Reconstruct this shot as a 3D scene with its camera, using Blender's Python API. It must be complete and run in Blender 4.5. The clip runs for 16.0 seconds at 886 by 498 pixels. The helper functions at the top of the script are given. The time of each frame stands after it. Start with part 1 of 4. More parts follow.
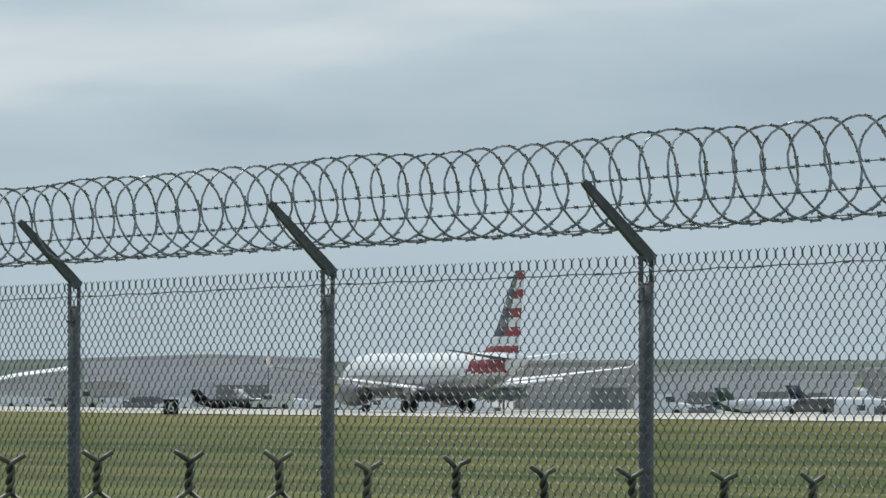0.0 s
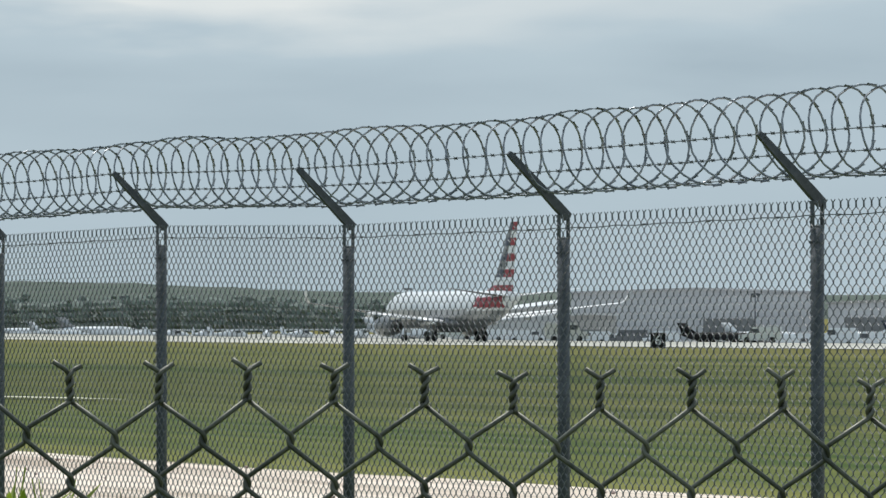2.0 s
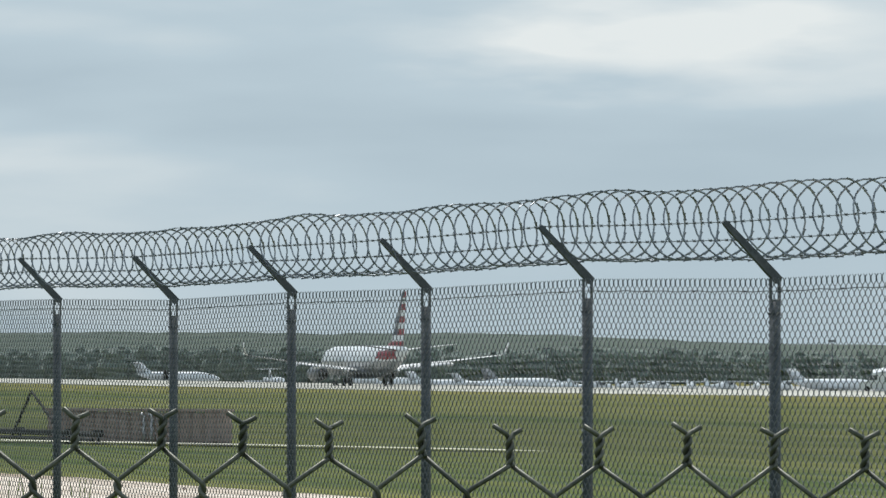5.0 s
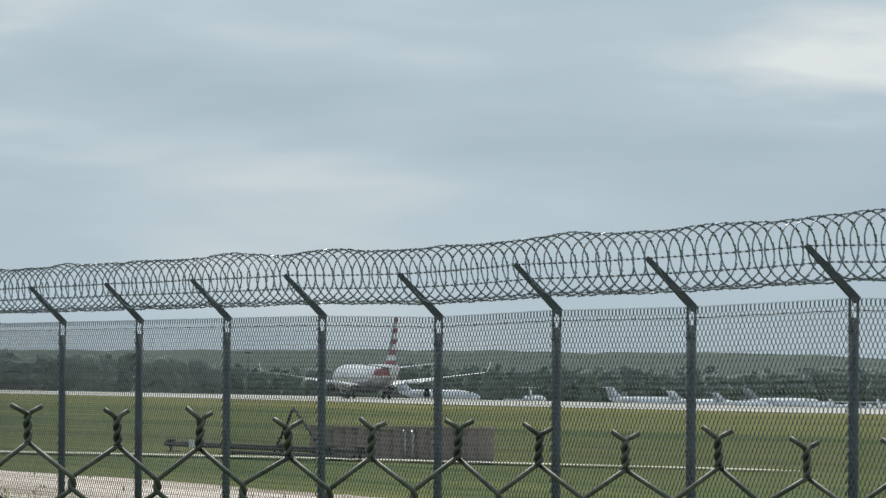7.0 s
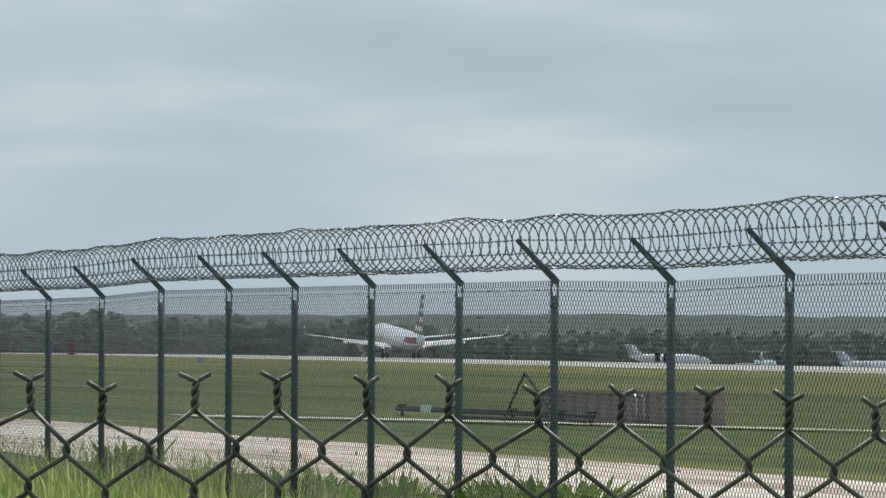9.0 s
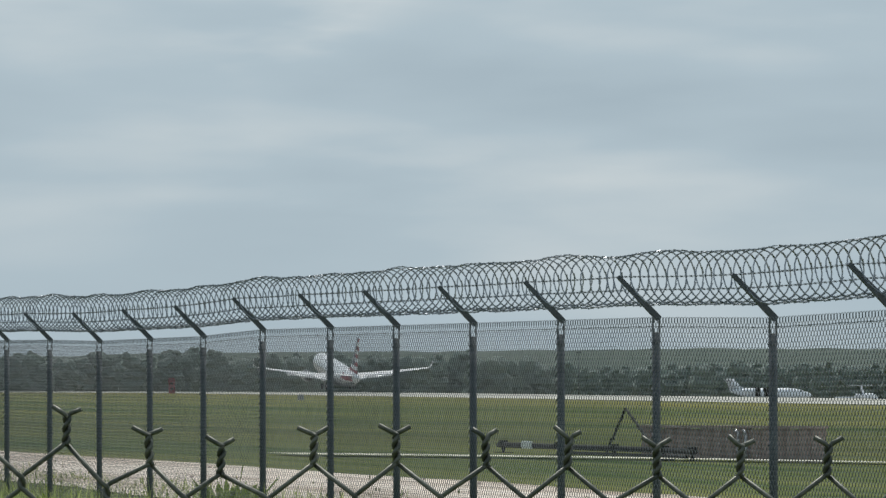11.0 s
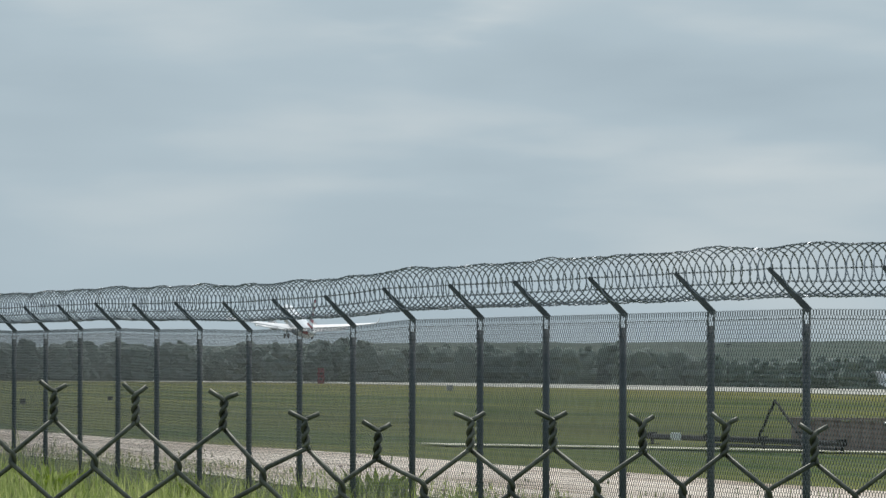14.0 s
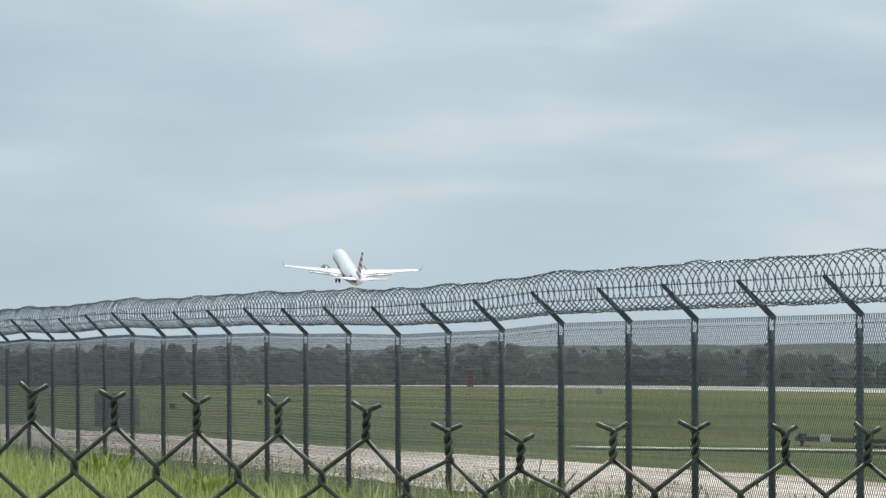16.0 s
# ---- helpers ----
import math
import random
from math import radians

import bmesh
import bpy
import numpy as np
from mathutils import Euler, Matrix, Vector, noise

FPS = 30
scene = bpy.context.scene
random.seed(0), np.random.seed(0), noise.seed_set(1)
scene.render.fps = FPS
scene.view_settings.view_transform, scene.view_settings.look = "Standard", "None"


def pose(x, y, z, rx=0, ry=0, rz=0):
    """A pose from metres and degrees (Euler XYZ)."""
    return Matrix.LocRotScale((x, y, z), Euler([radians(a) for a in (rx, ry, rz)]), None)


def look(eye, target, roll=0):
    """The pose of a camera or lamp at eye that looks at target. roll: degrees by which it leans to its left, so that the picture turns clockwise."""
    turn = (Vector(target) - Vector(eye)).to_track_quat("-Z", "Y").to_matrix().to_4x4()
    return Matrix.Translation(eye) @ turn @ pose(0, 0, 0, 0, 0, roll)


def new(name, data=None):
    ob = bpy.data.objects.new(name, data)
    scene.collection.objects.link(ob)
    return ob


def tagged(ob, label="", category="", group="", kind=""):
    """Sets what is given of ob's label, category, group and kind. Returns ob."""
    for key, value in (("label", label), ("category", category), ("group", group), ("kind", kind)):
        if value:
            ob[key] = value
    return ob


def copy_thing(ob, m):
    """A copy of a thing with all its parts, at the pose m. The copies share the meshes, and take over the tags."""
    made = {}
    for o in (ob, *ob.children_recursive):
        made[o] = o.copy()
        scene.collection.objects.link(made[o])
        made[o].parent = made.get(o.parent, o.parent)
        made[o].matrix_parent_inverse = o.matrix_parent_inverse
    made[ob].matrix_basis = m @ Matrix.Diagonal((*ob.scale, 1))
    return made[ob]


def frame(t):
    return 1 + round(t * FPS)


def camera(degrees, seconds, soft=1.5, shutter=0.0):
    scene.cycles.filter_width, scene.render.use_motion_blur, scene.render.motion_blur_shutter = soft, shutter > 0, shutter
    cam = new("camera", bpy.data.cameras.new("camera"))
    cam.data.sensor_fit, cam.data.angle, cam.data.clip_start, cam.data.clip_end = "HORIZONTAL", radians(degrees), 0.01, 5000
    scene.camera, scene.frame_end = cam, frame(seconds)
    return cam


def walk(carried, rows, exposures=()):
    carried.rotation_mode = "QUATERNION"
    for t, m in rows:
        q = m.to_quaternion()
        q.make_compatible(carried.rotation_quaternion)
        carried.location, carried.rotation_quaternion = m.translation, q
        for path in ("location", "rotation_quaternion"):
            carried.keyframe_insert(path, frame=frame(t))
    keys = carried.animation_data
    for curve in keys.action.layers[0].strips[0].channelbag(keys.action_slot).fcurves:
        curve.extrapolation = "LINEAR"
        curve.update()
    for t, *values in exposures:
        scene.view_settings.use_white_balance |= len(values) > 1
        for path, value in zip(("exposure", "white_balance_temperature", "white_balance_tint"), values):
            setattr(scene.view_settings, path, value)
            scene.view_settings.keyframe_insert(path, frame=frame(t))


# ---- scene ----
# The camera stands on the grass by a low mesh fence and is turned by hand after the aeroplane.
EYE = 1.5                       # height of the lens over the local ground
SHOT = (
    (0.0, -1.699, 1.171, -0.010, 0.0498, 0.0047),
    (0.5, -0.197, 1.167, -0.144, 0.0577, -0.0027),
    (1.0, 0.961, 1.066, -0.098, 0.0474, -0.0089),
    (1.5, 1.885, 0.846, -0.142, 0.0426, -0.0034),
    (2.0, 2.591, 0.589, -0.074, 0.0373, -0.0083),
    (2.5, 3.294, 0.423, -0.076, 0.0285, -0.0058),
    (3.0, 4.095, 0.350, -0.107, 0.0153, 0.0006),
    (3.5, 4.752, 0.469, -0.080, 0.0269, -0.0036),
    (4.0, 5.212, 0.711, -0.072, 0.0257, 0.0033),
    (4.2, 5.445, 0.786, -0.118, 0.0256, 0.0067),
    (6.3, 7.770, 1.257, 0.329, -0.0001, -0.0080),
    (6.5, 8.028, 1.234, 0.296, -0.0081, -0.0044),
    (7.0, 8.631, 1.207, 0.325, -0.0058, -0.0044),
    (7.5, 9.156, 1.133, 0.304, -0.0159, -0.0031),
    (8.0, 9.673, 1.083, 0.197, -0.0216, -0.0045),
    (8.5, 10.217, 0.984, 0.102, -0.0133, -0.0019),
    (9.0, 10.660, 0.884, 0.260, -0.0218, -0.0024),
    (9.2, 10.777, 0.860, 0.220, -0.0224, -0.0019),
    (11.3, 11.728, 1.254, -0.162, -0.0385, 0.0118),
    (11.5, 11.950, 1.272, -0.090, -0.0386, 0.0081),
    (12.0, 12.399, 1.266, -0.181, -0.0197, 0.0084),
    (12.5, 12.631, 1.217, -0.249, -0.0134, 0.0095),
    (13.0, 12.600, 1.302, -0.127, -0.0172, 0.0036),
    (13.5, 12.645, 1.284, 0.005, -0.0229, 0.0032),
    (14.0, 12.853, 1.122, 0.103, -0.0440, 0.0068),
    (14.5, 13.219, 0.943, 0.105, -0.0443, 0.0015),
    (15.0, 13.619, 0.797, 0.049, -0.0589, 0.0044),
    (15.5, 13.976, 0.856, -0.049, -0.0459, 0.0112),
    (16.0, 14.163, 1.150, -0.165, -0.0383, 0.0133),
)


def view(yaw, tilt, roll, dx, dz):
    return pose(dx, 0, EYE + dz, 90 + tilt, 0, yaw) @ pose(0, 0, 0, 0, 0, roll)


cam = camera(7.80, 16.0, soft=1.45)
walk(cam, [(t, view(*r)) for t, *r in SHOT],
     ((0.0, 0.03), (1.0, 0.0), (1.5, -0.02), (2.0, 0.04), (2.5, 0.20), (3.5, 0.24), (4.2, 0.20), (6.3, 0.0), (9.2, 0.0), (11.3, -0.10), (12.0, -0.06), (12.5, 0.02), (13.0, -0.04), (13.5, -0.10), (14.5, 0.0), (15.0, 0.15), (16.0, 0.16)))

# ---- world and light ----
TAU = 2 * math.pi
SUN_EL, SUN_ROT = radians(60), radians(345)


def make_world():
    w = bpy.data.worlds.new("sky")
    scene.world = w
    w.use_nodes = True
    n, l = w.node_tree.nodes, w.node_tree.links
    n.clear()
    out, bg = n.new("ShaderNodeOutputWorld"), n.new("ShaderNodeBackground")
    sky = n.new("ShaderNodeTexSky")
    sky.sky_type, sky.sun_disc, sky.sun_elevation, sky.sun_rotation = "NISHITA", False, SUN_EL, SUN_ROT
    sky.air_density, sky.dust_density = 1.0, 3.0
    dim = n.new("ShaderNodeMixRGB")
    dim.blend_type, dim.inputs[0].default_value, dim.inputs[2].default_value = "MULTIPLY", 1.0, (0.09, 0.09, 0.09, 1)
    l.new(sky.outputs[0], dim.inputs[1])
    tc, mp = n.new("ShaderNodeTexCoord"), n.new("ShaderNodeMapping")
    mp.inputs["Rotation"].default_value = (0, 0.04, 0)
    mp.inputs["Scale"].default_value = (9, 9, 42)
    mp.inputs["Location"].default_value = (3.1, 0.7, 0.35)
    l.new(tc.outputs["Generated"], mp.inputs[0])
    big, fine = n.new("ShaderNodeTexNoise"), n.new("ShaderNodeTexNoise")
    big.inputs["Scale"].default_value, big.inputs["Detail"].default_value, big.inputs["Roughness"].default_value = 0.9, 3.0, 0.45
    big.inputs["Distortion"].default_value = 0.4
    fine.inputs["Scale"].default_value, fine.inputs["Detail"].default_value = 3.2, 4.0
    l.new(mp.outputs[0], big.inputs[0]), l.new(mp.outputs[0], fine.inputs[0])
    mix = n.new("ShaderNodeMixRGB")
    mix.inputs[0].default_value = 0.16
    l.new(big.outputs[0], mix.inputs[1]), l.new(fine.outputs[0], mix.inputs[2])
    total = mix.outputs[0]
    # a few brighter heaps in the deck: azimuth, elevation, half width, half height, strength
    for az, el, wide, high, gain in ((0.045, 0.062, 0.050, 0.017, 0.30), (0.078, 0.060, 0.030, 0.012, 0.22), (0.206, 0.066, 0.026, 0.010, 0.13), (0.215, 0.022, 0.10, 0.024, -0.12), (0.203, 0.036, 0.095, 0.022, -0.20), (0.285, 0.050, 0.090, 0.030, 0.20), (-0.008, 0.045, 0.040, 0.012, -0.10)):
        place, heap, add = n.new("ShaderNodeMapping"), n.new("ShaderNodeTexGradient"), n.new("ShaderNodeMath")
        d = Vector((-math.sin(az), math.cos(az), el))
        place.vector_type = "TEXTURE"
        place.inputs["Location"].default_value = d
        place.inputs["Rotation"].default_value = (0, 0, az)
        place.inputs["Scale"].default_value = (wide, 0.5, high)
        warp = n.new("ShaderNodeVectorMath")
        warp.operation = "MULTIPLY_ADD"
        warp.inputs[1].default_value = (0.030, 0, 0.020)
        l.new(fine.outputs["Color"], warp.inputs[0]), l.new(tc.outputs["Generated"], warp.inputs[2])
        l.new(warp.outputs[0], place.inputs[0])
        heap.gradient_type = "QUADRATIC_SPHERE"
        l.new(place.outputs[0], heap.inputs[0])
        add.operation, add.inputs[1].default_value = "MULTIPLY_ADD", gain
        l.new(heap.outputs["Fac"], add.inputs[0]), l.new(total, add.inputs[2])
        total = add.outputs[0]
    ramp = n.new("ShaderNodeValToRGB")
    e = ramp.color_ramp.elements
    e[0].position, e[0].color = 0.34, (0.365, 0.470, 0.548, 1)
    e[1].position, e[1].color = 0.74, (0.74, 0.79, 0.80, 1)
    mid = e.new(0.53)
    mid.color = (0.458, 0.570, 0.645, 1)
    l.new(total, ramp.inputs[0])
    # the cloud deck evens out towards the horizon
    sep, rise = n.new("ShaderNodeSeparateXYZ"), n.new("ShaderNodeMapRange")
    l.new(tc.outputs["Generated"], sep.inputs[0]), l.new(sep.outputs["Z"], rise.inputs[0])
    rise.inputs[1].default_value, rise.inputs[2].default_value, rise.inputs[3].default_value, rise.inputs[4].default_value = 0.004, 0.045, 0.25, 1.0
    calm = n.new("ShaderNodeMixRGB")
    calm.inputs[1].default_value = (0.470, 0.580, 0.645, 1)
    l.new(rise.outputs[0], calm.inputs[0]), l.new(ramp.outputs[0], calm.inputs[2])
    cover = n.new("ShaderNodeMixRGB")
    cover.inputs[0].default_value = 0.93
    l.new(dim.outputs[0], cover.inputs[1]), l.new(calm.outputs[0], cover.inputs[2])
    l.new(cover.outputs[0], bg.inputs[0])
    bg.inputs[1].default_value = 1.0
    l.new(bg.outputs[0], out.inputs[0])


make_world()
sun = new("sun", bpy.data.lights.new("sun", "SUN"))
sun.data.energy, sun.data.angle, sun.data.color = 3.0, radians(9), (1.0, 0.965, 0.92)
sun.matrix_world = look((0, 0, 200), (200 * math.cos(SUN_EL) * math.sin(SUN_ROT) * -1, 200 * math.cos(SUN_EL) * math.cos(SUN_ROT) * -1, 200 - 200 * math.sin(SUN_EL)))


# ---- materials ----
def paint(name, a, b, rough=0.6, metal=0.0, scale=3.0, fine=25.0, bump=0.1, stretch=(1, 1, 1), lo=0.38, hi=0.62, spec=0.5):
    """Two-scale procedural surface between colours a and b."""
    m = bpy.data.materials.new(name)
    m.use_nodes = True
    n, l = m.node_tree.nodes, m.node_tree.links
    p = n["Principled BSDF"]
    p.inputs["Roughness"].default_value, p.inputs["Metallic"].default_value = rough, metal
    p.inputs["Specular IOR Level"].default_value = spec
    tc, mp = n.new("ShaderNodeTexCoord"), n.new("ShaderNodeMapping")
    mp.inputs["Scale"].default_value = stretch
    l.new(tc.outputs["Object"], mp.inputs[0])
    n1, n2 = n.new("ShaderNodeTexNoise"), n.new("ShaderNodeTexNoise")
    n1.inputs["Scale"].default_value, n1.inputs["Detail"].default_value = scale, 4
    n2.inputs["Scale"].default_value, n2.inputs["Detail"].default_value = fine, 3
    l.new(mp.outputs[0], n1.inputs[0]), l.new(mp.outputs[0], n2.inputs[0])
    mx = n.new("ShaderNodeMixRGB")
    mx.inputs[0].default_value = 0.4
    l.new(n1.outputs[0], mx.inputs[1]), l.new(n2.outputs[0], mx.inputs[2])
    r = n.new("ShaderNodeValToRGB")
    r.color_ramp.elements[0].position, r.color_ramp.elements[0].color = lo, (*a, 1)
    r.color_ramp.elements[1].position, r.color_ramp.elements[1].color = hi, (*b, 1)
    l.new(mx.outputs[0], r.inputs[0])
    l.new(r.outputs[0], p.inputs["Base Color"])
    if bump:
        bp = n.new("ShaderNodeBump")
        bp.inputs["Strength"].default_value = bump
        l.new(n2.outputs[0], bp.inputs["Height"])
        l.new(bp.outputs[0], p.inputs["Normal"])
    return m


def mown_field():
    """Mown grass in long strips, drier and yellower towards the runway."""
    m = paint("mown_grass", (0.040, 0.070, 0.013), (0.152, 0.155, 0.042), 0.95, 0, 0.07, 0.6, 0.4, (1, 0.05, 1), 0.40, 0.62, 0.1)
    n, l = m.node_tree.nodes, m.node_tree.links
    p = n["Principled BSDF"]
    tc = n.new("ShaderNodeTexCoord")
    sep, dry, wave = n.new("ShaderNodeSeparateXYZ"), n.new("ShaderNodeMapRange"), n.new("ShaderNodeMath")
    l.new(tc.outputs["Object"], sep.inputs[0])
    patch, mp = n.new("ShaderNodeTexNoise"), n.new("ShaderNodeMapping")
    mp.inputs["Scale"].default_value = (1, 0.12, 1)
    l.new(tc.outputs["Object"], mp.inputs[0]), l.new(mp.outputs[0], patch.inputs[0])
    patch.inputs["Scale"].default_value, patch.inputs["Detail"].default_value = 0.16, 3
    wave.operation, wave.inputs[1].default_value = "MULTIPLY_ADD", 150.0
    l.new(patch.outputs[0], wave.inputs[0]), l.new(sep.outputs["X"], wave.inputs[2])
    dry.inputs[1].default_value, dry.inputs[2].default_value, dry.inputs[3].default_value, dry.inputs[4].default_value = 215.0, 320.0, 0.0, 0.6
    l.new(wave.outputs[0], dry.inputs[0])
    mx = n.new("ShaderNodeMixRGB")
    mx.inputs[2].default_value = (0.190, 0.155, 0.046, 1)
    l.new(dry.outputs[0], mx.inputs[0]), l.new(p.inputs["Base Color"].links[0].from_socket, mx.inputs[1])
    # darker at this end of the field, brighter far along it
    run_tone, toned = n.new("ShaderNodeMapRange"), n.new("ShaderNodeVectorMath")
    run_tone.inputs[1].default_value, run_tone.inputs[2].default_value, run_tone.inputs[3].default_value, run_tone.inputs[4].default_value = 250.0, 700.0, 0.78, 1.20
    l.new(sep.outputs["Y"], run_tone.inputs[0])
    toned.operation = "SCALE"
    verge, both = n.new("ShaderNodeMapRange"), n.new("ShaderNodeMath")       # brighter on the verge of the track
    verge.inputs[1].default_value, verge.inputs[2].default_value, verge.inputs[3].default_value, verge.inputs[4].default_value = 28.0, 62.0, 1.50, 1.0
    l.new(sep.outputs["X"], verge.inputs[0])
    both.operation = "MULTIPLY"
    l.new(run_tone.outputs[0], both.inputs[0]), l.new(verge.outputs[0], both.inputs[1])
    l.new(mx.outputs[0], toned.inputs[0]), l.new(both.outputs[0], toned.inputs["Scale"])
    l.new(toned.outputs[0], p.inputs["Base Color"])
    return m


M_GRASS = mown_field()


def leafy(name, a, b, scale=0.6):
    """Thin leaves that let part of the light through."""
    m = paint(name, a, b, 0.6, 0, scale, 6, 0, spec=0.2)
    n, l = m.node_tree.nodes, m.node_tree.links
    p, out = n["Principled BSDF"], n["Material Output"]
    tr, mx = n.new("ShaderNodeBsdfTranslucent"), n.new("ShaderNodeMixShader")
    l.new(p.inputs["Base Color"].links[0].from_socket, tr.inputs[0])
    mx.inputs[0].default_value = 0.58
    l.new(p.outputs[0], mx.inputs[1]), l.new(tr.outputs[0], mx.inputs[2])
    l.new(mx.outputs[0], out.inputs[0])
    return m


M_TALL = leafy("tall_grass", (0.19, 0.27, 0.05), (0.58, 0.61, 0.26), 0.8)
# leaf colour raised to pale blue-grey to carry the haze of distance
M_HAZED_LEAF = leafy("hazed_leaves", (0.300, 0.362, 0.335), (0.355, 0.420, 0.380), 0.05)
M_STRAW = leafy("dry_straw", (0.28, 0.28, 0.13), (0.46, 0.45, 0.28))
M_WEED = leafy("weed_leaf", (0.24, 0.33, 0.05), (0.46, 0.55, 0.12), 2)
M_DIRT = paint("pale_dirt", (0.36, 0.28, 0.21), (0.80, 0.70, 0.60), 0.95, 0, 0.75, 2.6, 0.5, (1, 0.05, 1), 0.34, 0.56, 0.1)
M_CONC = paint("runway_concrete", (0.40, 0.395, 0.345), (0.52, 0.51, 0.45), 0.9, 0, 0.05, 0.6, 0.2, (1, 0.2, 1), spec=0.2)
M_PALE = paint("pale_shoulder_concrete", (0.46, 0.45, 0.40), (0.60, 0.59, 0.54), 0.9, 0, 0.05, 0.6, 0.2, (1, 0.2, 1), spec=0.2)
M_EDGE = paint("pale_drain_concrete", (0.52, 0.50, 0.40), (0.70, 0.68, 0.56), 0.9, 0, 0.3, 2.0, 0.2, (1, 0.2, 1), spec=0.2)
M_APRON = paint("apron_concrete", (0.30, 0.30, 0.29), (0.42, 0.42, 0.40), 0.9, 0, 0.05, 0.4, 0.2)
M_GALV = paint("galvanised_steel", (0.052, 0.062, 0.072), (0.100, 0.113, 0.127), 0.55, 0.2, 6, 60, 0.1)
M_MESH = paint("dull_zinc_wire", (0.066, 0.077, 0.088), (0.128, 0.145, 0.158), 0.42, 0.15, 8, 80, 0.0)
M_NEAR = paint("weathered_zinc_wire", (0.051, 0.057, 0.047), (0.136, 0.139, 0.114), 0.5, 0.45, 25, 220, 0.15)
M_RAZOR = paint("razor_steel", (0.15, 0.17, 0.197), (0.31, 0.335, 0.368), 0.36, 0.5, 5, 50, 0.1)
M_WHITE = paint("white_paint", (0.68, 0.71, 0.74), (0.77, 0.80, 0.825), 0.35, 0, 0.4, 4, 0.02)
M_SILVER = paint("silver_grey_paint", (0.30, 0.31, 0.325), (0.40, 0.41, 0.425), 0.3, 0.4, 0.4, 4, 0.02)
M_WING = paint("wing_grey_paint", (0.70, 0.71, 0.72), (0.80, 0.80, 0.80), 0.4, 0.1, 0.4, 4, 0.02)
M_RED = paint("red_paint", (0.22, 0.012, 0.028), (0.30, 0.022, 0.038), 0.4, 0, 0.5, 4, 0.02)
M_BLUE = paint("slate_blue_paint", (0.022, 0.032, 0.065), (0.038, 0.05, 0.09), 0.4, 0, 0.5, 4, 0.02)
M_DARK = paint("dark_rubber", (0.012, 0.012, 0.013), (0.03, 0.03, 0.03), 0.8, 0, 4, 30, 0.1)
M_METAL = paint("bare_metal", (0.30, 0.30, 0.31), (0.45, 0.45, 0.45), 0.35, 0.8, 2, 20, 0.05)
M_GREENP = paint("dark_green_paint", (0.025, 0.07, 0.05), (0.04, 0.10, 0.075), 0.4, 0, 0.5, 4, 0.02)
M_BLACK = paint("black_paint", (0.012, 0.012, 0.013), (0.022, 0.022, 0.023), 0.7, 0, 2, 20, 0.05, spec=0.15)
M_HALL = paint("grey_cladding", (0.52, 0.52, 0.54), (0.62, 0.62, 0.635), 0.7, 0, 0.12, 1.5, 0.1, (1, 1, 3))
M_HALL2 = paint("brown_grey_cladding", (0.38, 0.37, 0.355), (0.48, 0.465, 0.445), 0.7, 0, 0.12, 1.5, 0.1, (1, 1, 3))
M_ROOF = paint("pale_roof_sheet", (0.55, 0.56, 0.57), (0.70, 0.70, 0.70), 0.5, 0.1, 0.2, 2, 0.1)
M_DOOR = paint("dark_door_sheet", (0.17, 0.175, 0.18), (0.24, 0.245, 0.25), 0.6, 0, 0.4, 2, 0.1)
M_BROWN = paint("brown_weathered_steel", (0.27, 0.20, 0.18), (0.39, 0.30, 0.275), 0.8, 0, 0.8, 6, 0.2, (1, 1, 2.5))
M_RIDGE = paint("wooded_ridge", (0.075, 0.100, 0.086), (0.112, 0.138, 0.112), 0.95, 0, 0.02, 0.12, 0, (1, 1, 2), 0.36, 0.64, 0.1)
# dark tone standing in for the shade beneath the airliner
M_UNDERSHADE = paint("grey_underside_shade", (0.095, 0.10, 0.11), (0.145, 0.15, 0.16), 0.35, 0.35, 0.5, 4, 0.02)
M_COWL = paint("dull_cowl_paint", (0.11, 0.116, 0.125), (0.18, 0.187, 0.195), 0.3, 0.3, 0.6, 5, 0.02)
M_GLASS = paint("dark_window", (0.05, 0.06, 0.07), (0.08, 0.09, 0.10), 0.1, 0, 1, 8, 0)

# ---- plan of the airfield ----
RUN = radians(23.48)            # runway heading, to the left of +y
FEN = radians(25.045)           # fence line


def field(c, u, z=0.0):
    """World place from the distance c across towards the runway and u along it."""
    return Vector((c * math.cos(RUN) - u * math.sin(RUN), c * math.sin(RUN) + u * math.cos(RUN), z))


def at(az, dist, z=0.0):
    """World place at an azimuth (radians left of +y) and a distance from the origin."""
    return Vector((-math.sin(az) * dist, math.cos(az) * dist, z))


def smooth(a, b, x):
    t = min(1.0, max(0.0, (x - a) / (b - a)))
    return t * t * (3 - 2 * t)


def ground_z(c, u):
    far = -1.30 + 0.50 * smooth(600, 1000, u) + 0.85 * smooth(800, 1400, u)
    z = -0.10 * smooth(6, 14, c) + (far + 0.10) * smooth(16, 90, c)
    return z + (-3.05 - far) * smooth(264, 345, c) * (1 - smooth(1750, 2400, math.hypot(c, u)))


def ground_at(p):
    c = p[0] * math.cos(RUN) + p[1] * math.sin(RUN)
    u = -p[0] * math.sin(RUN) + p[1] * math.cos(RUN)
    return ground_z(c, u)


# ---- mesh helpers ----
def mesh(name, verts, faces, mats, smoothed=False, mat_ids=None):
    me = bpy.data.meshes.new(name)
    me.from_pydata([tuple(v) for v in verts], [], faces)
    for m in (mats if isinstance(mats, (list, tuple)) else [mats]):
        me.materials.append(m)
    if mat_ids is not None:
        me.polygons.foreach_set("material_index", mat_ids)
    if smoothed:
        me.polygons.foreach_set("use_smooth", [True] * len(me.polygons))
    me.update()
    return me


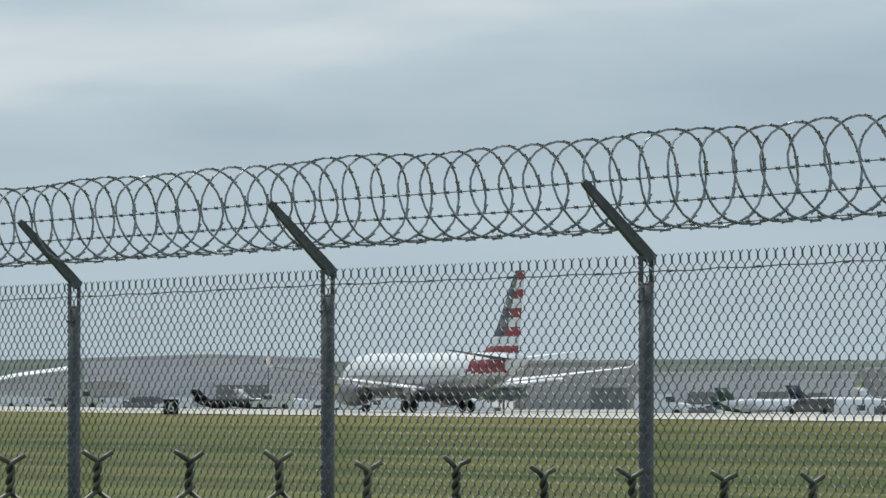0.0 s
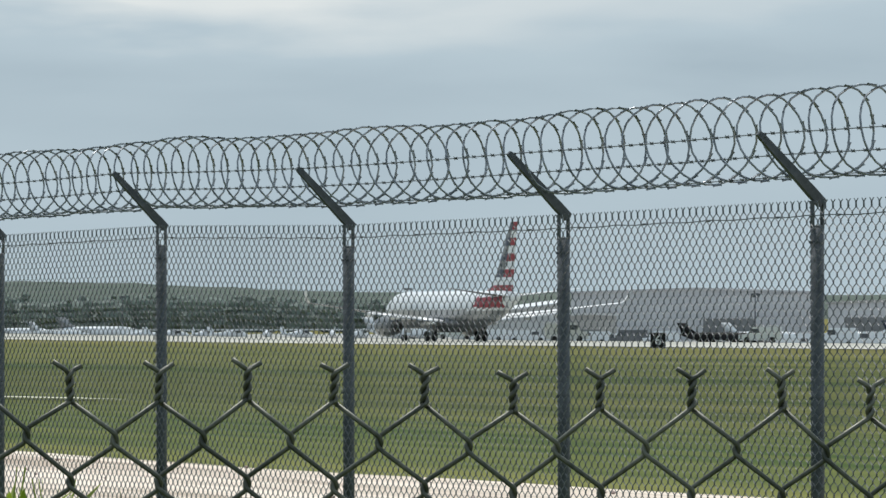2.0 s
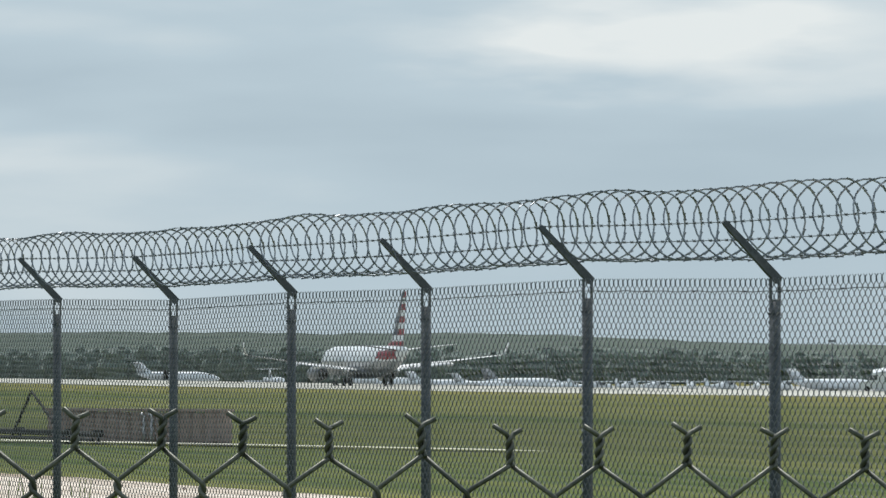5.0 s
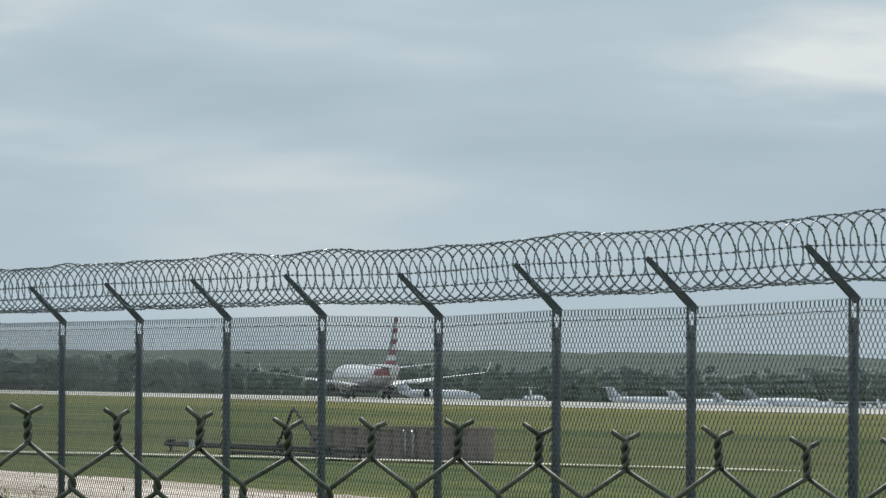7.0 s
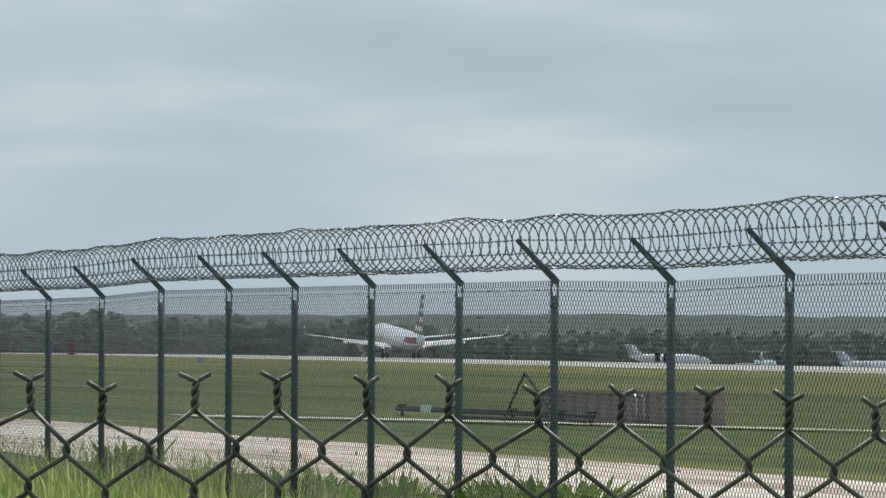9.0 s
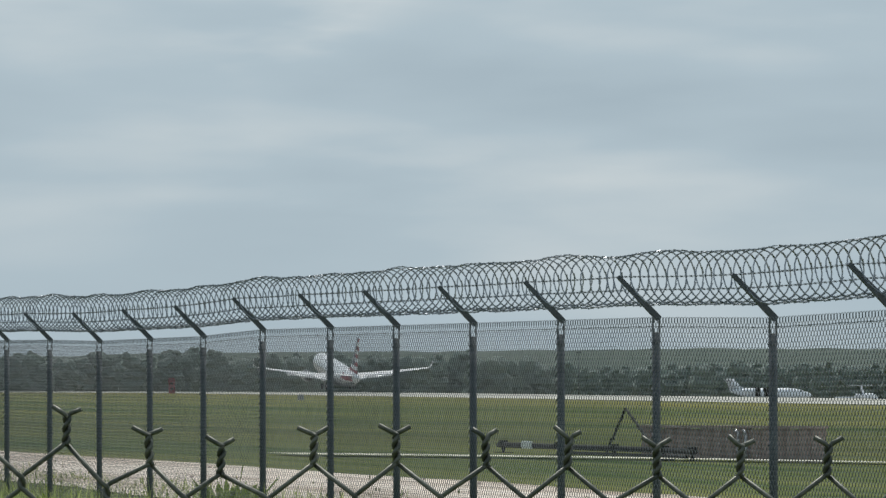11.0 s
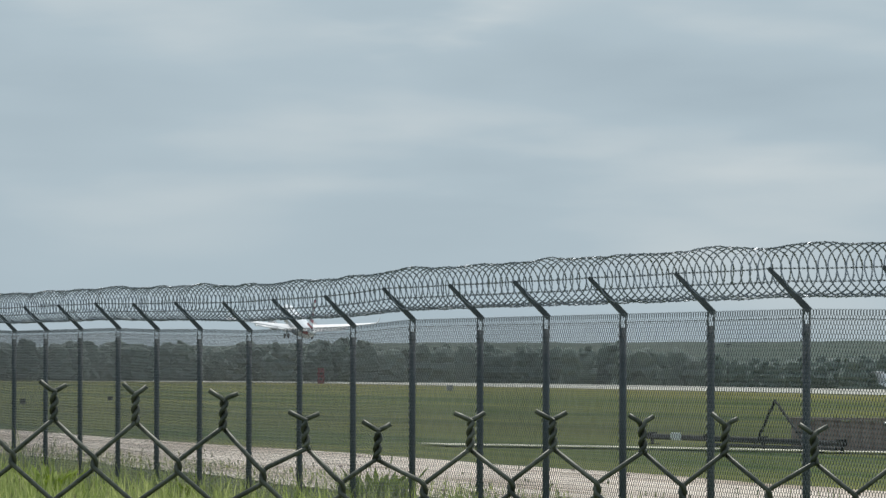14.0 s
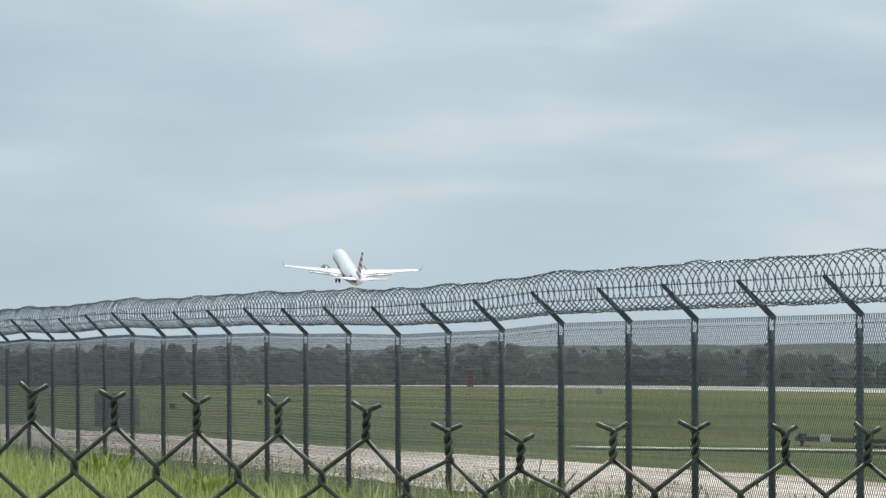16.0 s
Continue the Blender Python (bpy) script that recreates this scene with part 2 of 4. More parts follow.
def part(name, me, parent=None, label="", m=None):
    ob = new(name, me)
    if parent is not None:
        ob.parent = parent
    if m is not None:
        ob.matrix_basis = m
    return tagged(ob, label)


def thing(name, label, category, m, group="", kind=""):
    ob = new(name)
    ob.empty_display_size = 0.2
    ob.matrix_basis = m
    return tagged(ob, label, category, group, kind)


class Build:
    """Collects verts and faces of one mesh."""

    def __init__(self):
        self.v, self.f, self.ids = [], [], []

    def add(self, verts, faces, mid=0):
        o = len(self.v)
        self.v += [tuple(p) for p in verts]
        self.f += [tuple(i + o for i in q) for q in faces]
        self.ids += [mid] * len(faces)
        return self

    def box(self, c, s, mid=0, m=None, taper=1.0):
        x, y, z = (q / 2 for q in s)
        vs = []
        for k in (-1, 1):
            g = taper if k > 0 else 1.0
            for a, b in ((-1, -1), (1, -1), (1, 1), (-1, 1)):
                p = Vector((a * x * g, b * y * g, k * z))
                vs.append((m @ p if m else p) + Vector(c))
        return self.add(vs, [(3, 2, 1, 0), (4, 5, 6, 7), (0, 1, 5, 4), (1, 2, 6, 5), (2, 3, 7, 6), (3, 0, 4, 7)], mid)

    def tube(self, pts, r, sides=5, mid=0, caps=True):
        """A tube along points; r is a number or one radius a point."""
        pts = [Vector(p) for p in pts]
        n = len(pts)
        rr = r if isinstance(r, (list, tuple)) else [r] * n
        vs, ref = [], None
        for i, p in enumerate(pts):
            d = (pts[min(i + 1, n - 1)] - pts[max(i - 1, 0)]).normalized()
            if ref is None:
                ref = Vector((0, 0, 1)) if abs(d.z) < 0.9 else Vector((0, 1, 0))
            a = d.cross(ref)
            if a.length < 1e-4:
                a = d.orthogonal()
            a.normalize()
            b = d.cross(a)
            for k in range(sides):
                t = TAU * k / sides
                vs.append(p + (a * math.cos(t) + b * math.sin(t)) * rr[i])
        fs = []
        for i in range(n - 1):
            for k in range(sides):
                fs.append((i * sides + k, i * sides + (k + 1) % sides, (i + 1) * sides + (k + 1) % sides, (i + 1) * sides + k))
        if caps:
            fs.append(tuple(range(sides))[::-1])
            fs.append(tuple((n - 1) * sides + k for k in range(sides)))
        return self.add(vs, fs, mid)

    def loft(self, rings, mid=0, caps=True):
        k = len(rings[0])
        vs = [p for r in rings for p in r]
        fs = [(i * k + j, i * k + (j + 1) % k, (i + 1) * k + (j + 1) % k, (i + 1) * k + j) for i in range(len(rings) - 1) for j in range(k)]
        if caps:
            fs += [tuple(range(k))[::-1], tuple((len(rings) - 1) * k + j for j in range(k))]
        return self.add(vs, fs, mid)

    def mesh(self, name, mats, smoothed=False):
        return mesh(name, self.v, self.f, mats, smoothed, self.ids)


# ---- ground ----
def grid(name, cs, us, z_off, mats, label):
    vs = [(c, u, ground_z(c, u) + z_off) for u in us for c in cs]
    k = len(cs)
    fs = [(j * k + i, j * k + i + 1, (j + 1) * k + i + 1, (j + 1) * k + i) for j in range(len(us) - 1) for i in range(k - 1)]
    ob = new(name, mesh(name, vs, fs, mats, True))
    ob.rotation_euler = (0, 0, RUN)
    return tagged(ob, label, name, kind="structure")


def steps(*stops):
    out = []
    for (a, b, n) in stops:
        out += [a + (b - a) * i / n for i in range(n)]
    return out + [stops[-1][1]]


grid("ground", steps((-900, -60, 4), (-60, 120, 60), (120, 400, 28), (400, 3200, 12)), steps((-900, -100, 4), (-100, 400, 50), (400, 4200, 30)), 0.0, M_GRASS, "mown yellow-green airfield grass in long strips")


def strip(name, c0, c1, u0, u1, z, mat, label, wob=0.0, n=160):
    """A flat strip along the runway with uneven edges."""
    vs, fs = [], []
    for i in range(n + 1):
        u = u0 + (u1 - u0) * i / n
        w0 = wob * noise.noise((u * 0.06, 3.1, 0)) + wob * 0.4 * noise.noise((u * 0.4, 8.1, 0))
        w1 = wob * noise.noise((u * 0.06, 9.7, 0)) + wob * 0.4 * noise.noise((u * 0.4, 1.3, 0))
        m = 6
        for j in range(m + 1):
            c = c0 + w0 + (c1 + w1 - c0 - w0) * j / m
            vs.append((c, u, ground_z(c, u) + z))
    for i in range(n):
        for j in range(m):
            a = i * (m + 1) + j
            fs.append((a, a + 1, a + m + 2, a + m + 1))
    ob = new(name, mesh(name, vs, fs, mat, True))
    ob.rotation_euler = (0, 0, RUN)
    return tagged(ob, label, name, kind="structure")


strip("road", 15.4, 22.8, -20, 900, 0.03, M_DIRT, "pale dirt and gravel perimeter track", 0.7, 500)
grid("pavement", steps((29.0, 50.5, 24)), [153.8, 158.4], 0.06, M_EDGE, "narrow pale concrete drain edge across the grass")
strip("runway", 226, 263, -400, 3400, 0.05, M_CONC, "pale concrete runway")
strip("runway_shoulder", 219.5, 225.5, -400, 3400, 0.06, M_PALE, "pale concrete shoulder along the runway edge", 0.3)
strip("taxiway", 266, 419, -400, 1600, 0.05, M_APRON, "grey concrete taxiway")
strip("apron", 420, 900, -300, 1500, 0.05, M_APRON, "grey concrete aircraft apron", 0, 40)


# ---- perimeter fence with outriggers and razor wire ----
BAY = 3.05
F_D, F_S0, F_TOP, F_RISE = 13.596, 25.03, 1.985, 0.0024
SLIP = {0: -0.13, 4: 0.07, 5: 0.12, 7: -0.1, 8: 0.11, 9: 0.06, 10: 0.09, 12: -0.21, 13: -0.09, 14: -0.09, 15: -0.15, 16: -0.13,
        17: 0.08, 18: 0.09, 20: 0.09, 21: 0.09, 23: 0.1, 28: -0.12}
LIFT = {-2: 0.15, -1: 0.105, 0: 0.07, 1: 0.05, 2: 0.02, 4: 0.03, 7: -0.03, 14: -0.05, 15: -0.06, 16: -0.07, 17: -0.04, 18: -0.03, 23: 0.04, 24: 0.03, 27: 0.03}
POSTS = range(-2, 33)
FENCE_H = 2.13


def fence_u(k):
    return F_S0 + BAY * k + SLIP.get(k, 0.02)


def fence_top(k):
    return F_TOP + F_RISE * BAY * k + LIFT.get(k, 0.0)


def fence_pose(u, z, turn=0.0):
    """Local x runs along the fence away from the camera, local y points to the camera's side."""
    x, y = F_D * math.cos(FEN) - u * math.sin(FEN), F_D * math.sin(FEN) + u * math.cos(FEN)
    return pose(x, y, z, 0, 0, math.degrees(FEN) + 90 + turn)


def zigzag_bay(length, height, wide, tall, r, clasp=True):
    """One bay of chain-link: zigzag wires that clasp their neighbours, with twisted and cut tips along the top."""
    b = Build()
    step, half = wide / 2, tall / 2
    n = round(length / step)
    step = length / n
    rows = int(height / half)
    for i in range(n):
        x0 = i * step
        pts = []
        for k in range(rows + 1):
            right = (k + i) % 2 == 0
            x = x0 + (step + r * 0.5 if right else -r * 0.5)
            z = -k * half - 0.036
            side = r if right else -r
            pts += [(x, side, z + 0.0055), (x, -side, z - 0.0055)] if clasp else [(x, side, z)]
        b.tube(pts, r, 3, caps=False)
        if i % 2 == 1:                       # twisted pair and its two cut ends
            x = x0
            b.tube([(x, 0, -0.040), (x + 0.002, 0, -0.012)], r * 1.7, 4, caps=False)
            b.tube([(x, 0, -0.014), (x + 0.013, 0.004, 0.001)], r, 3)
            b.tube([(x, 0, -0.014), (x - 0.013, -0.004, 0.001)], r, 3)
    return b.mesh("chain_link_mesh", M_MESH)


def tension(length, r=0.0026):
    """Plain wire laced through the mesh, with a twisted tie here and there."""
    b = Build()
    n = 24
    b.tube([(length * i / n, 0.002 * math.sin(i * 2.1), -0.006 * abs(math.sin(i * 0.7))) for i in range(n + 1)], r, 4)
    for x in (0.35, 1.15, 1.93, 2.74):
        b.tube([(x - 0.024, 0.002, -0.003), (x, 0.004, -0.004), (x + 0.024, 0.002, -0.005)], [r * 1.5, r * 2.6, r * 1.5], 5)
    return b.mesh("tension_wire", M_MESH)


def barbed(length, r=0.0027, gap=0.127):
    b = Build()
    n = int(length / 0.1)
    b.tube([(length * i / n, 0.002 * math.sin(i * 2.1), -0.005 * math.sin(math.pi * i / n)) for i in range(n + 1)], r, 4)
    for i in range(int(length / gap)):
        x = gap * (i + 0.5)
        z = -0.005 * math.sin(math.pi * x / length)
        b.tube([(x - 0.012, 0, z), (x + 0.012, 0, z)], r * 2.6, 5)
        for a, c in ((1, 1), (1, -1)):
            b.tube([(x - 0.006, -0.011 * c, z - 0.009 * a), (x + 0.006, 0.011 * c, z + 0.009 * a)], 0.0016, 3)
    return b.mesh("barbed_wire", M_MESH)


def post_mesh():
    b = Build()
    b.tube([(0, 0, -FENCE_H - 0.15), (0, 0, -0.13)], 0.033, 12)
    b.tube([(0, 0, -0.13), (0, 0, -0.118)], [0.033, 0.024], 12)
    return b.mesh("post_pipe", M_GALV, True)


def cap_mesh():
    """Bracket between the pipe and the arm: two straps."""
    b = Build()
    for s in (-1, 1):
        b.box((0, s * 0.026, -0.075), (0.034, 0.007, 0.13))
    b.box((0, 0, -0.008), (0.05, 0.062, 0.014))
    return b.mesh("bracket", M_GALV)


def arm_mesh():
    """Pressed-steel outrigger, leaning out at 45 degrees and narrowing to its tip."""
    b = Build()
    n = Vector((0, 1, 1)).normalized()
    side = Vector((0, -1, 1)).normalized()
    rings = []
    for t, w, h in ((-0.02, 0.040, 0.047), (0.06, 0.040, 0.048), (0.43, 0.028, 0.033), (0.455, 0.024, 0.024)):
        c = n * t + Vector((0, -0.01, 0.0))
        rings.append([c + Vector((w / 2, 0, 0)) * a + side * (h / 2 * q) for a, q in ((-1, -1), (1, -1), (1, 1), (-1, 1))])
    b.loft(rings)
    for q in (0.14, 0.28, 0.42):             # wire notches stand proud as clips
        b.box(n * q + side * 0.027, (0.014, 0.012, 0.012))
    return b.mesh("arm_bar", M_GALV)


BAY_MESH = zigzag_bay(BAY, FENCE_H, 0.079, 0.0725, 0.0030)
FAR_BAY_MESH = zigzag_bay(BAY, FENCE_H, 0.079, 0.0725, 0.0030, False)
TENSION_MESH = tension(BAY)
BARB_MESH = barbed(BAY)
POST_MESH, CAP_MESH, ARM_MESH = post_mesh(), cap_mesh(), arm_mesh()


def band_mesh():
    b = Build()
    b.tube([(0, 0, -0.006), (0, 0, 0.006)], 0.0345, 10)
    b.box((0.0, 0.037, 0), (0.014, 0.01, 0.012))
    return b.mesh("tie_band", M_GALV)


BAND_MESH = band_mesh()


def build_fence():
    fence = thing("perimeter_fence", "tall dark chain-link airport fence with barbed wire on slanted arms", "fence", pose(0, 0, 0))
    for k in POSTS:
        u, z = fence_u(k), fence_top(k)
        post = part("post", POST_MESH, fence, "dark galvanised steel post", fence_pose(u, z))
        part("bracket", CAP_MESH, post)
        part("arm", ARM_MESH, post, "slanted pressed-steel outrigger arm")
        for h in (-0.2, -0.95, -1.6):
            part("tie_band", BAND_MESH, post, m=pose(0, 0, h))
        if k + 1 not in POSTS:
            continue
        u2, z2 = fence_u(k + 1), fence_top(k + 1)
        f = (u2 - u) / BAY
        lean = math.degrees(math.atan2(z2 - z, u2 - u))
        panel = part("chain_link", BAY_MESH if k < 9 else FAR_BAY_MESH, fence, m=fence_pose(u, z) @ pose(0, 0.037, 0, 0, -lean, 0) @ Matrix.Diagonal((f, 1, 1, 1)))
        part("tension_wire", TENSION_MESH, panel, "plain wire laced along the mesh top", m=pose(0, 0.004, -0.070))
        for q in (0.14, 0.28, 0.42):
            d = q / math.sqrt(2)
            part("barbed_wire", BARB_MESH, panel, m=pose(0, d - 0.067, d + 0.022))


def build_coil():
    """One long razor-wire helix that lies in the arms, with blades along it."""
    u0, u1 = fence_u(POSTS[0]), fence_u(POSTS[-1])
    b = Build()
    pitch, seg = 0.265, 22
    turns_n = int((u1 - u0) / pitch)
    pts = []
    coil = thing("razor_wire", "coiled galvanised razor wire with sharp blades on the fence arms", "razor wire", fence_pose(u0, 0))
    # a flat four-pointed blade: x along the wire, y across it
    outline = ((-0.024, 0.012), (-0.010, 0.007), (0.010, 0.007), (0.024, 0.012), (0.024, -0.012), (0.010, -0.007), (-0.010, -0.007), (-0.024, -0.012))
    tin = [Vector((x, y, 0.0018)) for x, y in outline] + [Vector((x, y, -0.0018)) for x, y in outline]
    sides = [(0, 1, 6, 7), (1, 2, 5, 6), (2, 3, 4, 5), (15, 14, 9, 8), (14, 13, 10, 9), (13, 12, 11, 10),
             (0, 8, 9, 1), (2, 10, 11, 3), (4, 12, 13, 5), (6, 14, 15, 7)]
    blade_mesh = mesh("blade", tin, sides, M_RAZOR)

    def top(x):
        k = (x + u0 - F_S0) / BAY
        i = math.floor(k)
        i = max(POSTS[0], min(POSTS[-1] - 1, i))
        g = min(1, max(0, k - i))
        return fence_top(i) * (1 - g) + fence_top(i + 1) * g - F_TOP

    for i in range(turns_n * seg):
        th = TAU * i / seg
        x = pitch * i / seg
        lo = noise.noise((x * 0.55, 4.2, 0.0))
        hi = noise.noise((x * 2.2, 1.7, 5.0))
        ph = (x + u0 - F_S0) / BAY + 0.12
        hump = math.exp(-((ph - round(ph)) / 0.16) ** 2)
        R = 0.203 + 0.008 * lo + 0.010 * hi + 0.010 * hump
        x += 0.022 * math.sin(3 * th + lo * 4) + 0.035 * hi
        y = 0.035 + R * math.cos(th) + 0.010 * hi
        z = F_TOP + 0.302 + R * math.sin(th) * 1.02 + top(x) + 0.012 - 0.012 * smooth(3, 8, ph) + 0.012 * smooth(10, 18, ph) + 0.008 * lo + 0.010 * hump
        pts.append((x, y, z))
    b.tube(pts, 0.0056, 5)
    part("coil", b.mesh("coil", M_RAZOR), coil)
    rest, single = Build(), 0
    for i in range(2, len(pts) - 2, 2):
        p = Vector(pts[i])
        d = (Vector(pts[i + 1]) - Vector(pts[i - 1])).normalized()
        s = d.cross(Vector((1, 0, 0.2))).normalized()
        s = (s * 0.6 + d.cross(s) * 0.8).normalized()
        n = d.cross(s)
        m = Matrix(((d.x, s.x, n.x, p.x), (d.y, s.y, n.y, p.y), (d.z, s.z, n.z, p.z), (0, 0, 0, 1)))
        if p.x > 3.0 and single < 300:
            part("blade", blade_mesh, coil, m=m)
            single += 1
        else:
            rest.add([m @ v for v in tin], sides)
    tagged(part("blade_run", rest.mesh("blade_run", M_RAZOR), coil), "small steel blades along the coil", kind="stuff")


# ---- low chain-link fence in front of the camera ----
N_Y, N_SL, N_X0, N_Z, N_ZS, N_P = 5.293, -0.012, -1.3053, 1.427, -0.0296, 0.0725
SAG = {-7: 0.014, -6: 0.014, -5: 0.011, -4: 0.009, -3: 0.009, -2: 0.007, -1: -0.008, 0: -0.015, 1: -0.004, 2: -0.001, 3: -0.001, 5: -0.005,
       6: -0.003, 8: -0.003, 9: -0.005, 11: -0.006, 12: -0.004, 16: -0.003, 17: 0.001, 18: 0.003, 19: 0.005, 21: 0.005}
SHIFT = {-6: -0.003, -2: 0.004, -1: 0.005, 0: -0.007, 1: 0.001, 3: 0.004, 5: 0.004, 8: -0.005, 9: -0.005, 14: -0.002, 17: -0.002, 19: 0.002}


def near_knot(j):
    """Place of the twisted knot number j along the top of the low fence."""
    x = N_X0 + N_P * j + SHIFT.get(j, 0.0)
    return Vector((x, N_Y + N_SL * x, N_Z + N_ZS * x + SAG.get(j, 0.0)))


def build_near_fence():
    fence = thing("low_fence", "weathered galvanised chain-link fence with twisted cut wire tips", "fence", pose(0, 0, 0), kind="structure")
    r = 0.0021
    half = N_P / 2
    rows = 38
    rng = random.Random(5)
    js = range(-12, 28)

    def node(i, k, r_side):
        """Bend of the mesh at column i (half pitches) and row k, drawn from the knots above."""
        j = i / 2
        lo, hi = near_knot(math.floor(j)), near_knot(math.ceil(j))
        p = (lo + hi) / 2
        base = Vector((N_X0 + N_P * j, 0, 0))
        base.y = N_Y + N_SL * base.x
        base.z = N_Z + N_ZS * base.x
        fade = math.exp(-k * 0.35)
        q = base.lerp(p, fade)
        return q + Vector((0, 0, -0.0100 - k * half))

    for i in range(js[0] * 2, js[-1] * 2):
        pts = []
        for k in range(0, rows):
            right = (i + k) % 2 == 1
            c = node(i + 1 if right else i, k, 0)
            s = 1 if right else -1
            d = s * r * 0.35
            if k == 0:
                pts.append(c + Vector((0, -s * r * 0.9, -0.004)))
                continue
            # the leg comes in on one face of the mesh, hooks round its neighbour and leaves on the other
            pts.append(c + Vector((d - s * 0.0046, -s * r * 0.95, 0.0078)))
            pts.append(c + Vector((d + s * r * 0.1, -s * r * 0.7, 0.0040)))
            pts.append(c + Vector((d + s * r * 0.45, s * 0.0, 0.0)))
            pts.append(c + Vector((d + s * r * 0.1, s * r * 0.7, -0.0040)))
            pts.append(c + Vector((d - s * 0.0046, s * r * 0.95, -0.0078)))
        b = Build()
        b.tube(pts, r, 7)
        part("wire", b.mesh("wire", M_NEAR, True), fence)
    for j in js:
        c = near_knot(j)
        tw = rng.uniform(0, TAU)
        lean = rng.uniform(-0.002, 0.002)
        b = Build()
        for s in (0, math.pi):
            pts = []
            for q in range(15):
                t = q / 14
                a = tw + s + t * TAU * 1.45
                pts.append(c + Vector((lean * t + math.cos(a) * r * 0.98, math.sin(a) * r * 0.98, -0.0155 + 0.0255 * t)))
            e = 1 if s == 0 else -1
            up = rng.uniform(0.0035, 0.006) if e > 0 else rng.uniform(0.005, 0.008)
            out = rng.uniform(0.009, 0.012) if e > 0 else rng.uniform(0.010, 0.014)
            last = c + Vector((lean + e * out, e * 0.003, 0.0115 + up))
            pts.append(c + Vector((lean + e * 0.003, e * 0.0015, 0.0118)))
            pts.append(last)
            b.tube(pts, r, 7)
        part("knot", b.mesh("knot", M_NEAR, True), fence)
    return fence


build_fence()
build_coil()
build_near_fence()


# ---- the airliner ----
def ring(y, zc, rx, rz, n=24, flat=0.0):
    return [(rx * math.sin(TAU * i / n), y, zc + rz * math.cos(TAU * i / n)) for i in range(n)]


def foil(x, y_le, chord, z, thick, n=5):
    """Closed aerofoil outline in a plane of constant x, leading edge forward (+y)."""
    up, lo = [], []
    for i in range(n + 1):
        t = i / n
        h = thick * (2.2 * math.sqrt(t) * (1 - t) * 1.3)
        up.append((x, y_le - chord * t, z + h * 0.6))
        lo.append((x, y_le - chord * t, z - h * 0.4))
    return up + lo[-2:0:-1]


WINGS = []


